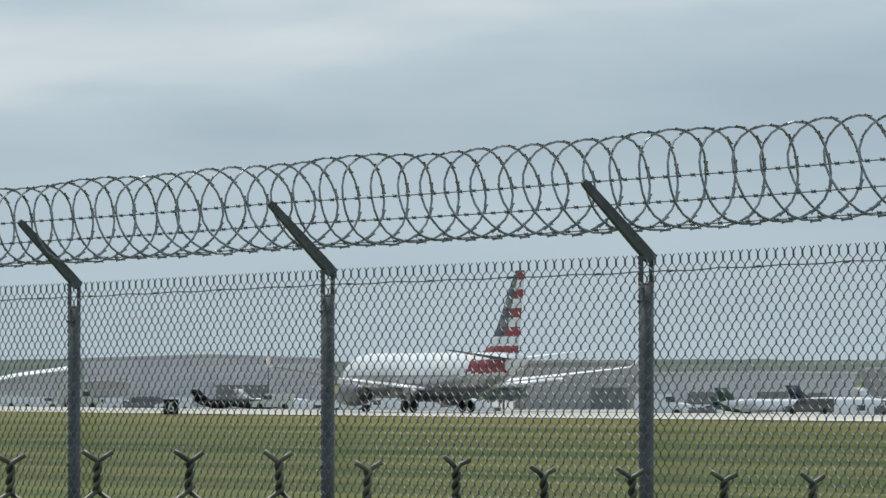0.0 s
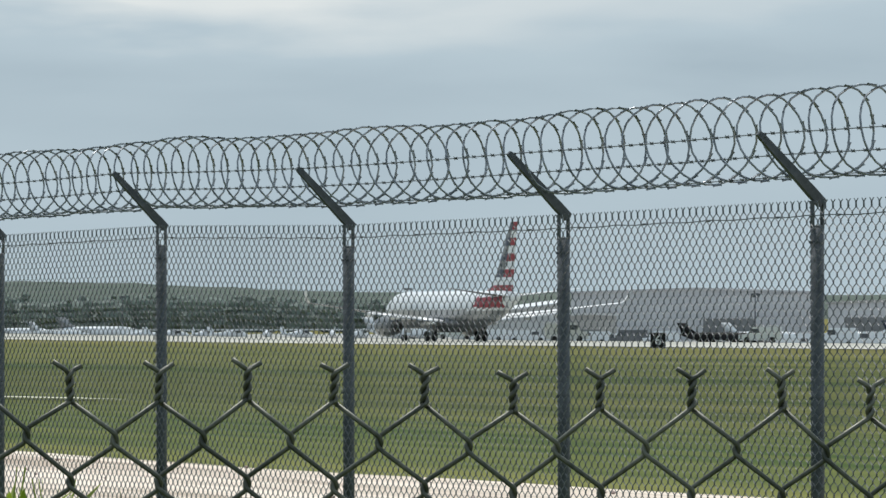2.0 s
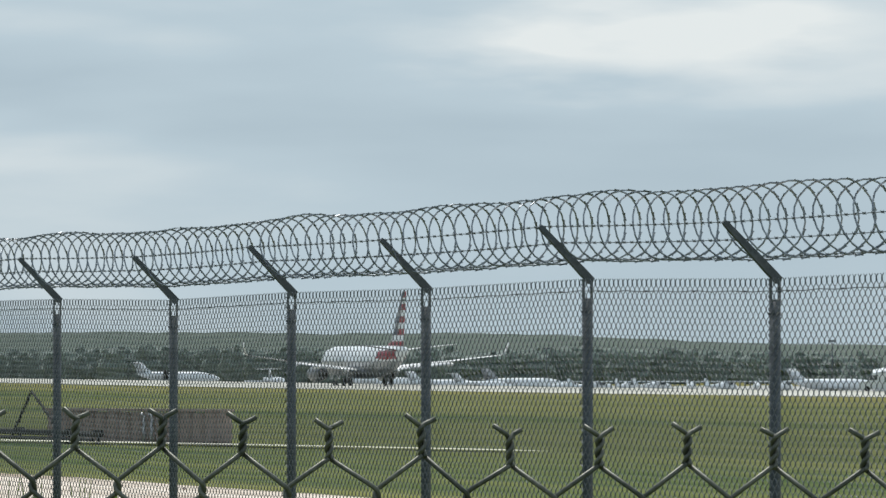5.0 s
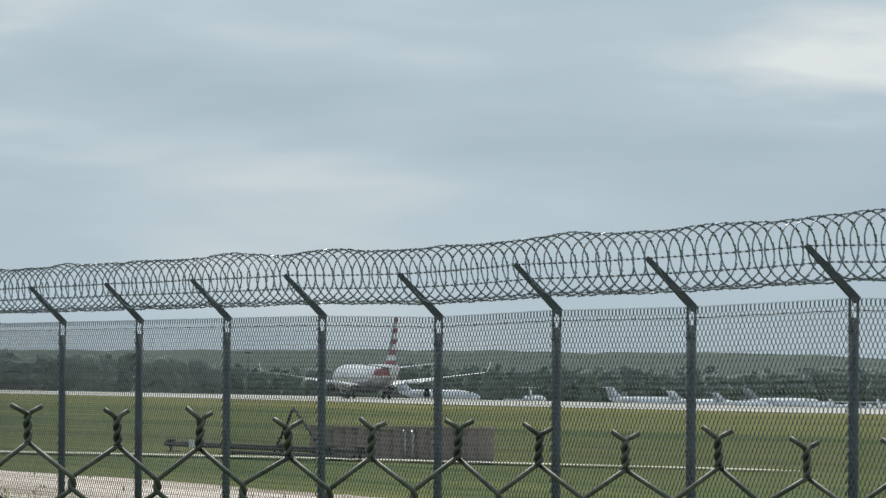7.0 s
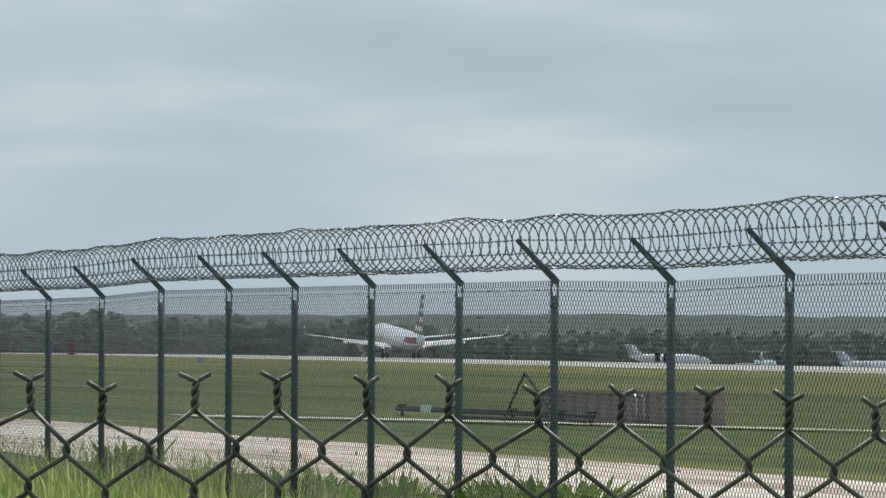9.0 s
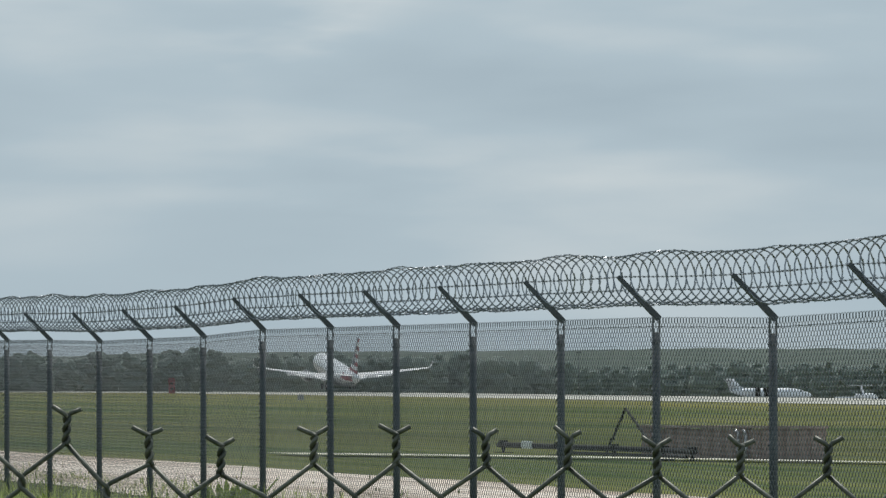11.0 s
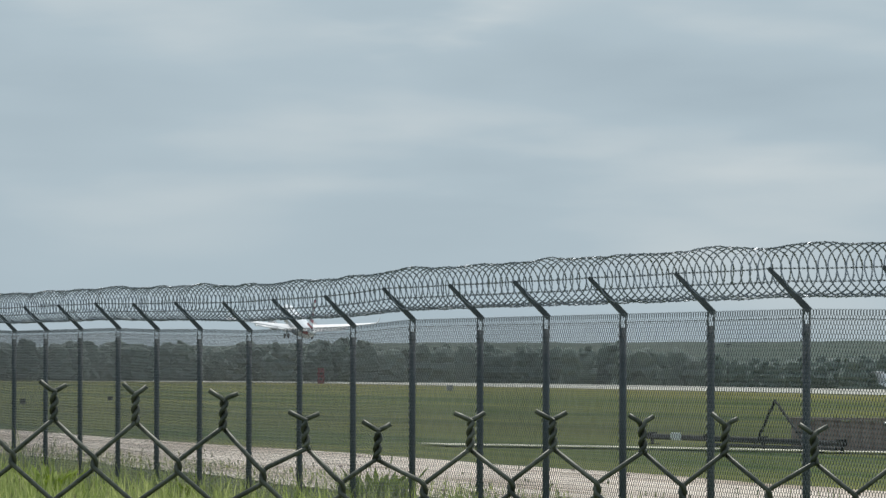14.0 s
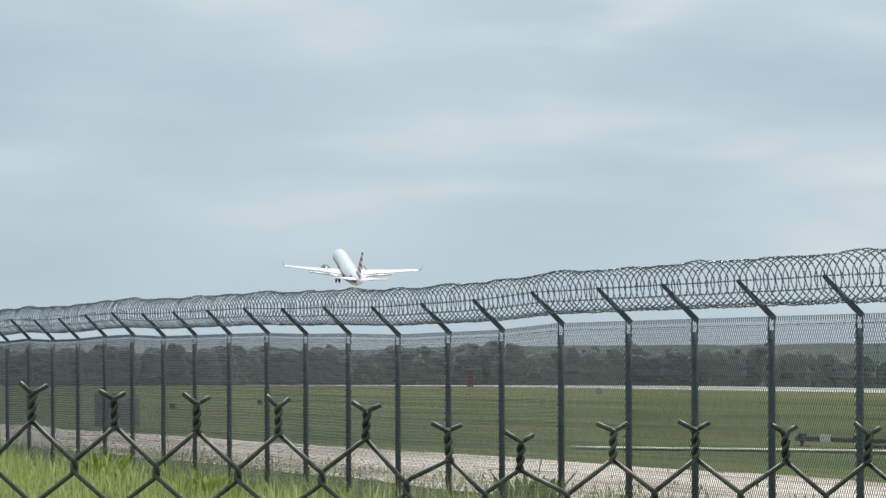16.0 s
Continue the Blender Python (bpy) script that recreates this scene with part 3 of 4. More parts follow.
def airliner():
    """Twin-engined airliner; its origin lies on the ground between the main wheels, nose along +y."""
    a = thing("airliner", "white and silver twin-engine airliner with striped red tail", "aeroplane", pose(0, 0, 0))
    b = Build()
    ZC = 3.35
    st = [(19.6, 2.75, 0.05, 0.05), (19.3, 2.8, 0.5, 0.45), (18.6, 2.95, 1.0, 0.95), (17.4, 3.15, 1.48, 1.5), (16.0, 3.28, 1.78, 1.88),
          (14.2, ZC, 1.88, 2.0), (4, ZC, 1.88, 2.0), (-6, ZC, 1.88, 2.0), (-8, 3.45, 1.84, 1.9), (-11, 3.75, 1.62, 1.62), (-13.8, 4.15, 1.2, 1.22),
          (-16.2, 4.5, 0.72, 0.78), (-17.9, 4.72, 0.32, 0.36), (-18.4, 4.76, 0.12, 0.14)]
    fine = []
    for (y0, z0, a0, b0), (y1, z1, a1, b1) in zip(st, st[1:]):
        n = max(1, int((y0 - y1) / (0.55 if y0 < -5 else 1.6)))
        for i in range(n):
            t = i / n
            fine.append((y0 + (y1 - y0) * t, z0 + (z1 - z0) * t, a0 + (a1 - a0) * t, b0 + (b1 - b0) * t))
    fine.append(st[-1])
    k = 44
    b.loft([ring(*s, n=k) for s in fine])
    ids = []
    for f in b.f:                              # red flash on the after body; silver flank and dark belly carry painted shade
        c = sum((Vector(b.v[i]) for i in f), Vector()) / len(f)
        low = 1 if c.z < 3.3 else 0
        low = 3 if c.z < 2.35 else low
        flash = -15.9 < c.y < -9.4 - 0.6 * (c.z - 3.6) and 3.55 < c.z < 4.7
        ids.append(2 if flash else low)
    b.ids = ids
    part("fuselage", b.mesh("fuselage", [M_WHITE, M_SILVER, M_RED, M_UNDERSHADE], True), a, "white and silver fuselage, shaded dark below, with a red flash aft")
    bel = Build()
    bel.loft([ring(y, 1.9, rx, rz, 20) for y, rx, rz in ((8.5, 0.2, 0.2), (7, 1.5, 0.7), (4, 2.1, 0.95), (-1, 2.1, 0.95), (-4, 1.6, 0.7), (-6, 0.2, 0.2))])
    part("belly_fairing", bel.mesh("belly_fairing", M_UNDERSHADE, True), a)
    for s in (-1, 1):
        wing = Build()
        stn = [(0.6, 7.0, 8.2, 2.2, 0.42), (1.9, 6.3, 7.6, 2.25, 0.40), (5.2, 3.9, 5.2, 2.62, 0.28), (11, 0.9, 3.4, 3.25, 0.18), (17.1, -2.1, 1.75, 4.0, 0.09), (17.75, -2.5, 1.5, 4.1, 0.06)]
        wing.loft([foil(s * x, y, c, z, t) for x, y, c, z, t in stn])
        wing.ids = [int(i % 10 >= 5) for i in range(len(wing.f))]       # shade put into the colour of the underside
        wing_ob = part("wing", wing.mesh("wing", [M_WING, M_UNDERSHADE], True), a, "pale grey swept wing with shade painted on its underside")
        for xa, xb in ((2.1, 5.4), (5.6, 10.6)):                         # take-off flaps, let down behind the wing
            fp = Build()
            rings = []
            for x in (xa, xb):
                k = (x - 1.9) / 9.1
                y, z, c = -1.15 - 1.2 * max(0.0, (x - 5.2) / 5.8), 2.22 + 0.95 * k, 1.5 - 0.45 * k
                rings.append([(s * x, y, z + 0.07), (s * x, y - c * 0.6, z - 0.07), (s * x, y - c, z - 0.30), (s * x, y - c * 0.5, z - 0.20), (s * x, y, z - 0.09)])
            fp.loft(rings)
            part("flap", fp.mesh("flap", M_WING, True), wing_ob)
        WINGS.append((s, wing_ob))
        wl = Build()
        wl.loft([[(s * (x + 0.03 * q), y - c * tt, z) for tt, q in ((0, 0), (0.3, 1), (1, 0), (0.3, -1))]
                 for x, y, c, z in ((17.7, -2.45, 1.5, 4.06), (18.1, -2.95, 1.2, 4.3), (18.35, -3.5, 0.85, 4.95), (18.5, -4.1, 0.45, 5.8))])
        part("winglet", wl.mesh("winglet", M_WING, True), wing_ob)
        for x, y, z in ((3.6, -1.6, 2.1), (7.6, -1.6, 2.65), (10.8, -2.6, 3.0)):
            fl = Build()
            fl.loft([[(s * x + q[0], q[1], q[2]) for q in ring(y + d, z - 0.12, g * 0.2, g * 0.28, 8)] for d, g in ((1.6, 0.1), (0.8, 1), (-0.6, 0.9), (-1.6, 0.1))])
            part("flap_fairing", fl.mesh("flap_fairing", M_WING, True), wing_ob)
        e = Build()
        e.loft([[(s * 4.83 + p[0], p[1], p[2]) for p in ring(y, 1.62, r, r * 0.96, 20)] for y, r in
                ((9.4, 0.82), (9.55, 0.93), (9.2, 1.06), (8.2, 1.14), (6.8, 1.10), (5.4, 0.90), (5.2, 0.80))])
        cowl = part("engine", e.mesh("engine", M_COWL, True), a, "dull grey underwing turbofan engine")
        nz = Build()
        nz.loft([[(s * 4.83 + p[0], p[1], p[2]) for p in ring(y, 1.62, r, r, 14)] for y, r in ((5.5, 0.72), (4.6, 0.5), (4.2, 0.34), (3.7, 0.06))])
        part("exhaust", nz.mesh("exhaust", M_DARK, True), cowl, "dark exhaust cone")
        py = Build()
        py.loft([[(s * 4.83 + d * wd, y, z) for d, y, z in ((-1, y0, z0), (1, y0, z0), (1, y1, z1), (-1, y1, z1))] for wd, y0, z0, y1, z1 in
                 ((0.14, 8.6, 2.55, 4.9, 2.3), (0.14, 5.4, 2.75, 1.4, 2.6))])
        part("pylon", py.mesh("pylon", M_SILVER), a)
        hs = Build()
        hs.loft([foil(s * x, y, c, z, t, 4) for x, y, c, z, t in ((0.3, -12.5, 4.3, 4.75, 0.16), (1.0, -12.9, 3.8, 4.82, 0.15), (7.15, -16.2, 1.5, 5.55, 0.05))])
        # the same painted shade under the tailplanes
        hs.ids = [int(i % 8 >= 4) for i in range(len(hs.f))]
        part("tailplane", hs.mesh("tailplane", [M_WING, M_UNDERSHADE], True), a)
        g = Build()
        g.tube([(s * 2.86, 0, 0.55), (s * 2.7, 0.1, 2.3)], 0.13, 8)
        g.tube([(s * 2.86, 0.05, 0.75), (s * 1.7, 0.1, 1.9)], 0.08, 6)
        g.box((s * 2.95, 0.0, 1.6), (0.05, 0.9, 0.9))
        gear = part("main_gear", g.mesh("main_gear", M_METAL), a)
        for q in (-0.43, 0.43):
            t = Build()
            t.loft([[(s * 2.86 + q + d, rr * math.sin(TAU * i / 20), 0.565 + rr * math.cos(TAU * i / 20)) for i in range(20)] for d, rr in
                    ((-0.19, 0.40), (-0.17, 0.52), (-0.08, 0.565), (0.08, 0.565), (0.17, 0.52), (0.19, 0.40))])
            part("tyre", t.mesh("tyre", M_DARK, True), gear, "black rubber tyre")
    g = Build()
    g.tube([(0, 15.6, 0.34), (0, 15.4, 1.9)], 0.09, 8)
    for s in (-1, 1):
        g.box((s * 0.5, 15.7, 1.15), (0.03, 1.3, 0.55))
    gear = part("nose_gear", g.mesh("nose_gear", M_METAL), a)
    for q in (-0.2, 0.2):
        t = Build()
        t.loft([[(q + d, 15.6 + rr * math.sin(TAU * i / 16), 0.34 + rr * math.cos(TAU * i / 16)) for i in range(16)] for d, rr in
                ((-0.1, 0.25), (-0.08, 0.32), (0.08, 0.32), (0.1, 0.25))])
        part("tyre", t.mesh("tyre", M_DARK, True), gear, "black rubber tyre")
    # fin in nine painted bands, slate blue ahead and red behind
    z0, z1 = 5.1, 12.5
    bands = 9
    fin = None

    def fin_at(t):
        """Leading edge, trailing edge and half thickness of the fin at height t (0 to 1)."""
        le = -10.4 - 5.6 * t if t > 0.09 else -8.2 - 2.7 * t / 0.09
        return le, -16.5 - 1.4 * t, 0.17 - 0.10 * t

    cuts = ((0.0, 0.1), (0.25, 1.0), (0.5, 1.0), (0.8, 0.6), (1.0, 0.05))
    for i in range(bands):
        b = Build()
        rings = []
        for t in (i / bands, (i + 1) / bands):
            le, te, th = fin_at(t)
            side = [(le + (te - le) * c, th * w) for c, w in cuts]
            z = z0 + (z1 - z0) * t
            rings.append([(-w, y, z) for y, w in side] + [(w, y, z) for y, w in side[::-1]])
        b.loft(rings)
        even = i % 2 == 0
        kinds = []
        for q in range(10):
            c = q if q < 5 else 8 - q                 # which chord piece this face lies on
            front = 0 <= c < 2
            kinds.append((2 if front and i >= 2 else 1) if even else (3 if front and i >= 2 else 0))
        b.ids = kinds + [0, 0]
        ob = part("fin" if i == 0 else "stripe", b.mesh("fin_band", [M_WHITE, M_RED, M_BLUE, M_COWL]), fin or a, "tall fin with red, white and slate-blue stripes" if i == 0 else "")
        fin = fin or ob
    return a


JET = airliner()


# ---- far landscape ----
def wood_height(az):
    """Height of the wood's edge over the ground, by azimuth."""
    h = 6.0 + 2.0 * smooth(0.05, 0.09, az) + 1.0 * noise.noise((az * 90, 0.3, 0))
    return h + (3.8 + 1.3 * noise.noise((az * 60, 7.3, 0))) * smooth(0.176, 0.20, az)


def sprays(places, per, size, seed):
    """Crowns of small flat leaf sprays set round clump centres; places holds (x, y, z, rx, rz)."""
    rng = np.random.RandomState(seed)
    c = np.repeat(np.array(places), per, axis=0)
    n = len(c)
    d = rng.randn(n, 3)
    d /= np.linalg.norm(d, axis=1, keepdims=True)
    r = rng.uniform(0.35, 1.08, (n, 1))
    centre = c[:, :3] + d * r * np.stack([c[:, 3], c[:, 3], c[:, 4]], axis=1)
    a = rng.randn(n, 3)
    a /= np.linalg.norm(a, axis=1, keepdims=True)
    b = np.cross(a, rng.randn(n, 3))
    b /= np.linalg.norm(b, axis=1, keepdims=True)
    s = size * rng.uniform(0.6, 1.5, (n, 1))
    v = np.stack([centre + a * s, centre + b * s * 0.6, centre - a * s, centre - b * s * 0.6], axis=1).reshape(-1, 3)
    f = np.arange(n * 4).reshape(-1, 4)
    return v.tolist(), f.tolist()


def hearts(places, grow, seed):
    """Uneven solid hearts of the leaf clumps."""
    rng = np.random.RandomState(seed)
    bm = bmesh.new()
    bmesh.ops.create_icosphere(bm, subdivisions=2, radius=1.0)
    bv = np.array([p.co[:] for p in bm.verts])
    bf = np.array([[p.index for p in q.verts] for q in bm.faces])
    bm.free()
    vs, fs = [], []
    for k, (x, y, z, rx, rz) in enumerate(places):
        bump = grow * (1 + 0.16 * rng.randn(len(bv), 1).clip(-1.6, 1.6))
        vs.append(bv * bump * np.array([rx, rx, rz]) + np.array([x, y, z]))
        fs.append(bf + k * len(bv))
    return np.concatenate(vs).tolist(), np.concatenate(fs).tolist()


def build_woods():
    rng = random.Random(11)
    places = []
    az = 0.045
    while az < 0.43:
        for row, dist in ((0, 1790), (1, 1870)):
            a = az + rng.uniform(-0.0012, 0.0012)
            d = dist + rng.uniform(-25, 25)
            p = at(a, d)
            g = ground_at(p)
            h = wood_height(a) * rng.uniform(0.80, 1.10) * (1.0, 1.06)[row] - g
            w = rng.uniform(2.4, 3.8)
            for t, f in ((0.18, 1.3), (0.42, 1.25), (0.66, 0.95)):
                places.append((p.x, p.y, g + h * t, w * f, h * 0.22))
            for k in range(6):
                t = rng.uniform(0.2, 0.86)
                s = w * (1.15 - t * 0.6) * rng.uniform(0.35, 0.6)
                reach = w * (1.05 - t * 0.55)
                places.append((p.x + rng.uniform(-1, 1) * reach, p.y - rng.uniform(0, 0.8) * reach, g + h * t, s, s * rng.uniform(0.7, 1.0)))
        az += 0.0021
    v, f = sprays(places, 60, 0.36, 3)
    hv, hf = hearts(places, 0.93, 5)
    o = len(v)
    v, f = v + hv, f + [(a + o, b + o, c + o) for a, b, c in hf]
    tagged(new("far_woods", mesh("far_woods", v, f, M_HAZED_LEAF)), "green wood along the far airfield edge, paled by painted haze", "woods", kind="stuff")


def build_ridge():
    """A long low wooded hill that closes the view."""
    vs, fs = [], []
    n, m = 420, 9
    for i in range(n + 1):
        az = -0.42 + 1.05 * i / n
        top = 13.0 + 7.0 * smooth(0.03, 0.115, az) - 4 * smooth(0.2, 0.3, az) + 1.3 * noise.noise((az * 22, 0, 0)) + 0.5 * noise.noise((az * 160, 2, 0))
        for j in range(m + 1):
            t = j / m
            d = 2500 + 1000 * t
            z = -0.5 + (top + 0.5) * math.sin(t * math.pi / 2) ** 1.2
            z += (0.6 * noise.noise((az * 300, t * 9, 1)) + 0.5 * noise.noise((az * 900, t * 30, 4))) * min(1, t * 3)
            vs.append(at(az, d, z))
    for i in range(n):
        for j in range(m):
            a = i * (m + 1) + j
            fs.append((a, a + m + 1, a + m + 2, a + 1))
    tagged(new("backdrop", mesh("backdrop", vs, fs, M_RIDGE, True)), "long low wooded hill on the horizon", "hill", kind="structure")


def build_lone_trees():
    for k, (az, d, h) in enumerate(((-0.0318, 1030, 3.6), (-0.0342, 1036, 4.2), (-0.0366, 1040, 4.7), (-0.0390, 1042, 5.1), (-0.0414, 1044, 5.4), (0.048, 1300, 6.0), (0.040, 1330, 5.0))):
        rng = random.Random(40 + k)
        p = at(az, d)
        tree = thing("tree", "round green broadleaf tree behind the aircraft apron", "tree", pose(p.x, p.y, ground_at(p)), "apron trees")
        b = Build()
        b.tube([(0, 0, -0.1), (0.05, 0, h * 0.3), (0.0, 0.05, h * 0.6)], [0.22, 0.17, 0.08], 7)
        for s in (-1, 1):
            b.tube([(0.03, 0, h * 0.3), (s * h * 0.2, 0.1, h * 0.6)], [0.1, 0.04], 5)
        part("trunk", b.mesh("trunk", M_BROWN, True), tree)
        pl = []
        for q in range(26):
            a, r = rng.uniform(0, TAU), h * 0.34 * math.sqrt(rng.random())
            t = rng.uniform(0.32, 0.92)
            s = h * rng.uniform(0.08, 0.15)
            pl.append((r * math.cos(a) * (1.25 - t * 0.6), r * math.sin(a), h * t, s, s * 0.8))
        v, f = sprays(pl, 60, 0.24, 60 + k)
        part("crown", mesh("crown", v, f, M_HAZED_LEAF), tree)


# ---- airport buildings ----
def hall(label, az0, az1, dist, height, depth, wall, roof, rise=0.6, doors=(), slope=0.0, category="hangar"):
    """A long clad hall facing the camera; slope lifts one end of the roof."""
    a, b = at(az0, dist), at(az1, dist)
    mid = (a + b) / 2
    w = (b - a).length
    turn = math.degrees(math.atan2(b.y - a.y, b.x - a.x))
    z = ground_at(mid)
    h = thing("hangar" if category == "hangar" else "terminal", label, category, pose(mid.x, mid.y, z, 0, 0, turn))
    body = Build()
    height += 1.85
    thick = 0.7 if slope else 0.35
    hl, hr = height - slope, height
    pts = [(-w / 2, 0), (w / 2, 0), (w / 2, hr), (0, (hl + hr) / 2 + rise), (-w / 2, hl)]
    body.loft([[(x, y, q - 0.3 if q == 0 else q) for x, q in pts] for y in (0.0, depth)])
    part("wall", body.mesh("wall", wall), h)
    rf = Build()
    for (x0, q0), (x1, q1) in ((pts[4], pts[3]), (pts[3], pts[2])):
        e = 0.35
        rf.loft([[(x0 - (e if x0 < 0 else 0), y, q0 + 0.02), (x1 + (e if x1 > 0 else 0), y, q1 + 0.02), (x1 + (e if x1 > 0 else 0), y, q1 + thick), (x0 - (e if x0 < 0 else 0), y, q0 + thick)]
                 for y in (-0.5, depth + 0.5)])
        if slope:                             # the eaves sweep down in front of the wall
            xa, xb = x0 - (e if x0 < 0 else 0), x1 + (e if x1 > 0 else 0)
            rf.loft([[(xa, y, q0 + lo), (xb, y, q1 + lo), (xb, y, q1 + hi), (xa, y, q0 + hi)] for y, lo, hi in ((-2.6, 0.10, 0.22), (-0.5, 0.45, thick))])
    part("roof", rf.mesh("roof", roof), h, "pale metal roof")
    for x, dw, dh in doors:
        d = Build()
        d.box((x, -0.03, (dh + 0.6) / 2), (dw, 0.12, dh + 0.6))
        part("door", d.mesh("door", M_DOOR), h, "dark rolled sheet-metal door")
    for k in range(int(w / 3)):
        r = Build()
        r.box((-w / 2 + 1.5 + 3 * k, -0.04, height * 0.42), (0.16, 0.08, height * 0.8))
        part("cladding_rib", r.mesh("cladding_rib", wall), h)
    return h


def build_halls():
    hall("long grey metal-clad hangar with dark doors", 0.0255, -0.0125, 1150, 6.6, 26, M_HALL, M_HALL, 0.7, ((-17.5, 7, 4.4), (6, 9, 3.4)))
    hall("grey metal-clad hangar beside the apron", -0.0140, -0.0335, 1120, 4.6, 24, M_HALL, M_HALL2, 0.5, ((-4, 8, 3.6),))
    hall("brown-grey hangar with a flat roof", -0.0405, -0.0605, 1060, 5.5, 24, M_HALL2, M_HALL2, 0.3, ((5, 6, 3.0),))
    hall("low grey airport building with a pale flat roof", -0.0620, -0.0930, 1030, 3.9, 20, M_HALL, M_ROOF, 0.2, ((-8, 5, 2.4), (3, 5, 2.4), (10, 3, 2.2)), category="building")
    hall("grey flat-roofed airport building with a pale parapet", -0.0940, -0.1300, 1040, 4.6, 20, M_HALL2, M_ROOF, 0.2, ((-9, 5, 2.6),), category="building")
    hall("terminal wing with a white roof that slopes up to one end", 0.0440, 0.0275, 950, 4.4, 12, M_ROOF, M_WHITE, 0.25, ((-2, 4, 1.4),), 2.7, category="building")
    hall("low grey shed beside the apron", 0.0268, 0.0185, 1000, 2.6, 10, M_HALL2, M_ROOF, 0.2, ((0, 3, 1.8),), category="building")
    for az, d, h in ((0.0506, 1200, 9.5), (-0.0028, 1120, 8.0), (0.0945, 1500, 9.0), (0.1805, 1700, 13.0)):
        p = at(az, d)
        m = thing("light_mast", "thin grey floodlight mast beside the apron", "light mast", pose(p.x, p.y, ground_at(p)), "apron masts")
        b = Build()
        b.tube([(0, 0, -0.2), (0, 0, h)], [0.16, 0.09], 8)
        part("pole", b.mesh("pole", M_GALV, True), m)
        b = Build()
        b.box((0, 0, h), (1.5, 0.3, 0.7 if az < 0 else 0.3))
        part("lamp_head", b.mesh("lamp_head", M_GALV), m)


# ---- parked aircraft and vehicles ----
def small_jet(name_label, body_mat, tail_mat, m, t_tail=True, length=15.0):
    """Business jet with rear engines; nose along +x, origin on the ground."""
    j = thing("business_jet", name_label, "aeroplane", m, "parked jets")
    L = length
    k = L / 15.0

    def rg(x, z, r, n=16):
        return [(x * k, r * k * math.sin(TAU * i / n), (z + r * math.cos(TAU * i / n)) * k) for i in range(n)]

    b = Build()
    b.loft([rg(*s) for s in ((7.4, 1.45, 0.05), (7.0, 1.5, 0.32), (6.0, 1.62, 0.62), (4.6, 1.75, 0.86), (3.0, 1.8, 0.95), (-2.5, 1.8, 0.95), (-4.5, 1.95, 0.78), (-6.3, 2.15, 0.42), (-7.4, 2.3, 0.1))])
    part("fuselage", b.mesh("fuselage", body_mat, True), j)
    b = Build()
    b.box((5.3 * k, 0, 2.2 * k), (0.5 * k, 1.15 * k, 0.28 * k))
    part("windscreen", b.mesh("windscreen", M_GLASS), j)
    for s in (-1, 1):
        b = Build()
        b.loft([[(x * k, s * y * k, z * k), ((x - c * 0.4) * k, s * y * k, (z + t) * k), ((x - c) * k, s * y * k, z * k), ((x - c * 0.4) * k, s * y * k, (z - t * 0.6) * k)]
                for x, y, c, z, t in ((1.6, 0.4, 3.2, 1.05, 0.16), (-1.5, 7.0, 1.2, 1.4, 0.05))])
        part("wing", b.mesh("wing", M_WHITE, True), j)
        b = Build()
        b.loft([[(p[0], p[1] + s * 1.5 * k, p[2]) for p in rg(x, 2.25, r, 12)] for x, r in ((-2.6, 0.38), (-2.9, 0.46), (-4.4, 0.44), (-5.4, 0.28))])
        part("engine", b.mesh("engine", body_mat, True), j)
        b = Build()
        zt = 4.35 if t_tail else 2.4
        b.loft([[(x * k, s * y * k, zt * k), ((x - c * 0.4) * k, s * y * k, (zt + t) * k), ((x - c) * k, s * y * k, zt * k), ((x - c * 0.4) * k, s * y * k, (zt - t) * k)]
                for x, y, c, t in ((-6.9, 0.05, 1.5, 0.09), (-7.7, 2.6, 0.8, 0.04))])
        part("tailplane", b.mesh("tailplane", tail_mat, True), j)
        b = Build()
        b.tube([(0, s * 1.4 * k, 0.3), (0, s * 1.3 * k, 1.1 * k)], 0.06, 6)
        b.tube([(0, s * 1.4 * k - 0.1, 0.3), (0, s * 1.4 * k + 0.1, 0.3)], 0.3, 12)
        part("wheel", b.mesh("wheel", M_DARK), j)
    b = Build()
    b.loft([[(x * k, -w * k, z * k), ((x - c) * k, 0, z * k), (x * k, w * k, z * k)] for x, c, z, w in ((-4.3, 3.1, 2.3, 0.12), (-5.6, 2.1, 3.3, 0.1), (-6.6, 1.7, 4.4, 0.07))])
    part("fin", b.mesh("fin", tail_mat, True), j)
    b = Build()
    b.tube([(5.4 * k, 0, 0.25), (5.4 * k, 0, 1.0 * k)], 0.05, 6)
    b.tube([(5.4 * k, -0.08, 0.25), (5.4 * k, 0.08, 0.25)], 0.25, 12)
    part("nose_wheel", b.mesh("nose_wheel", M_DARK), j)
    return j


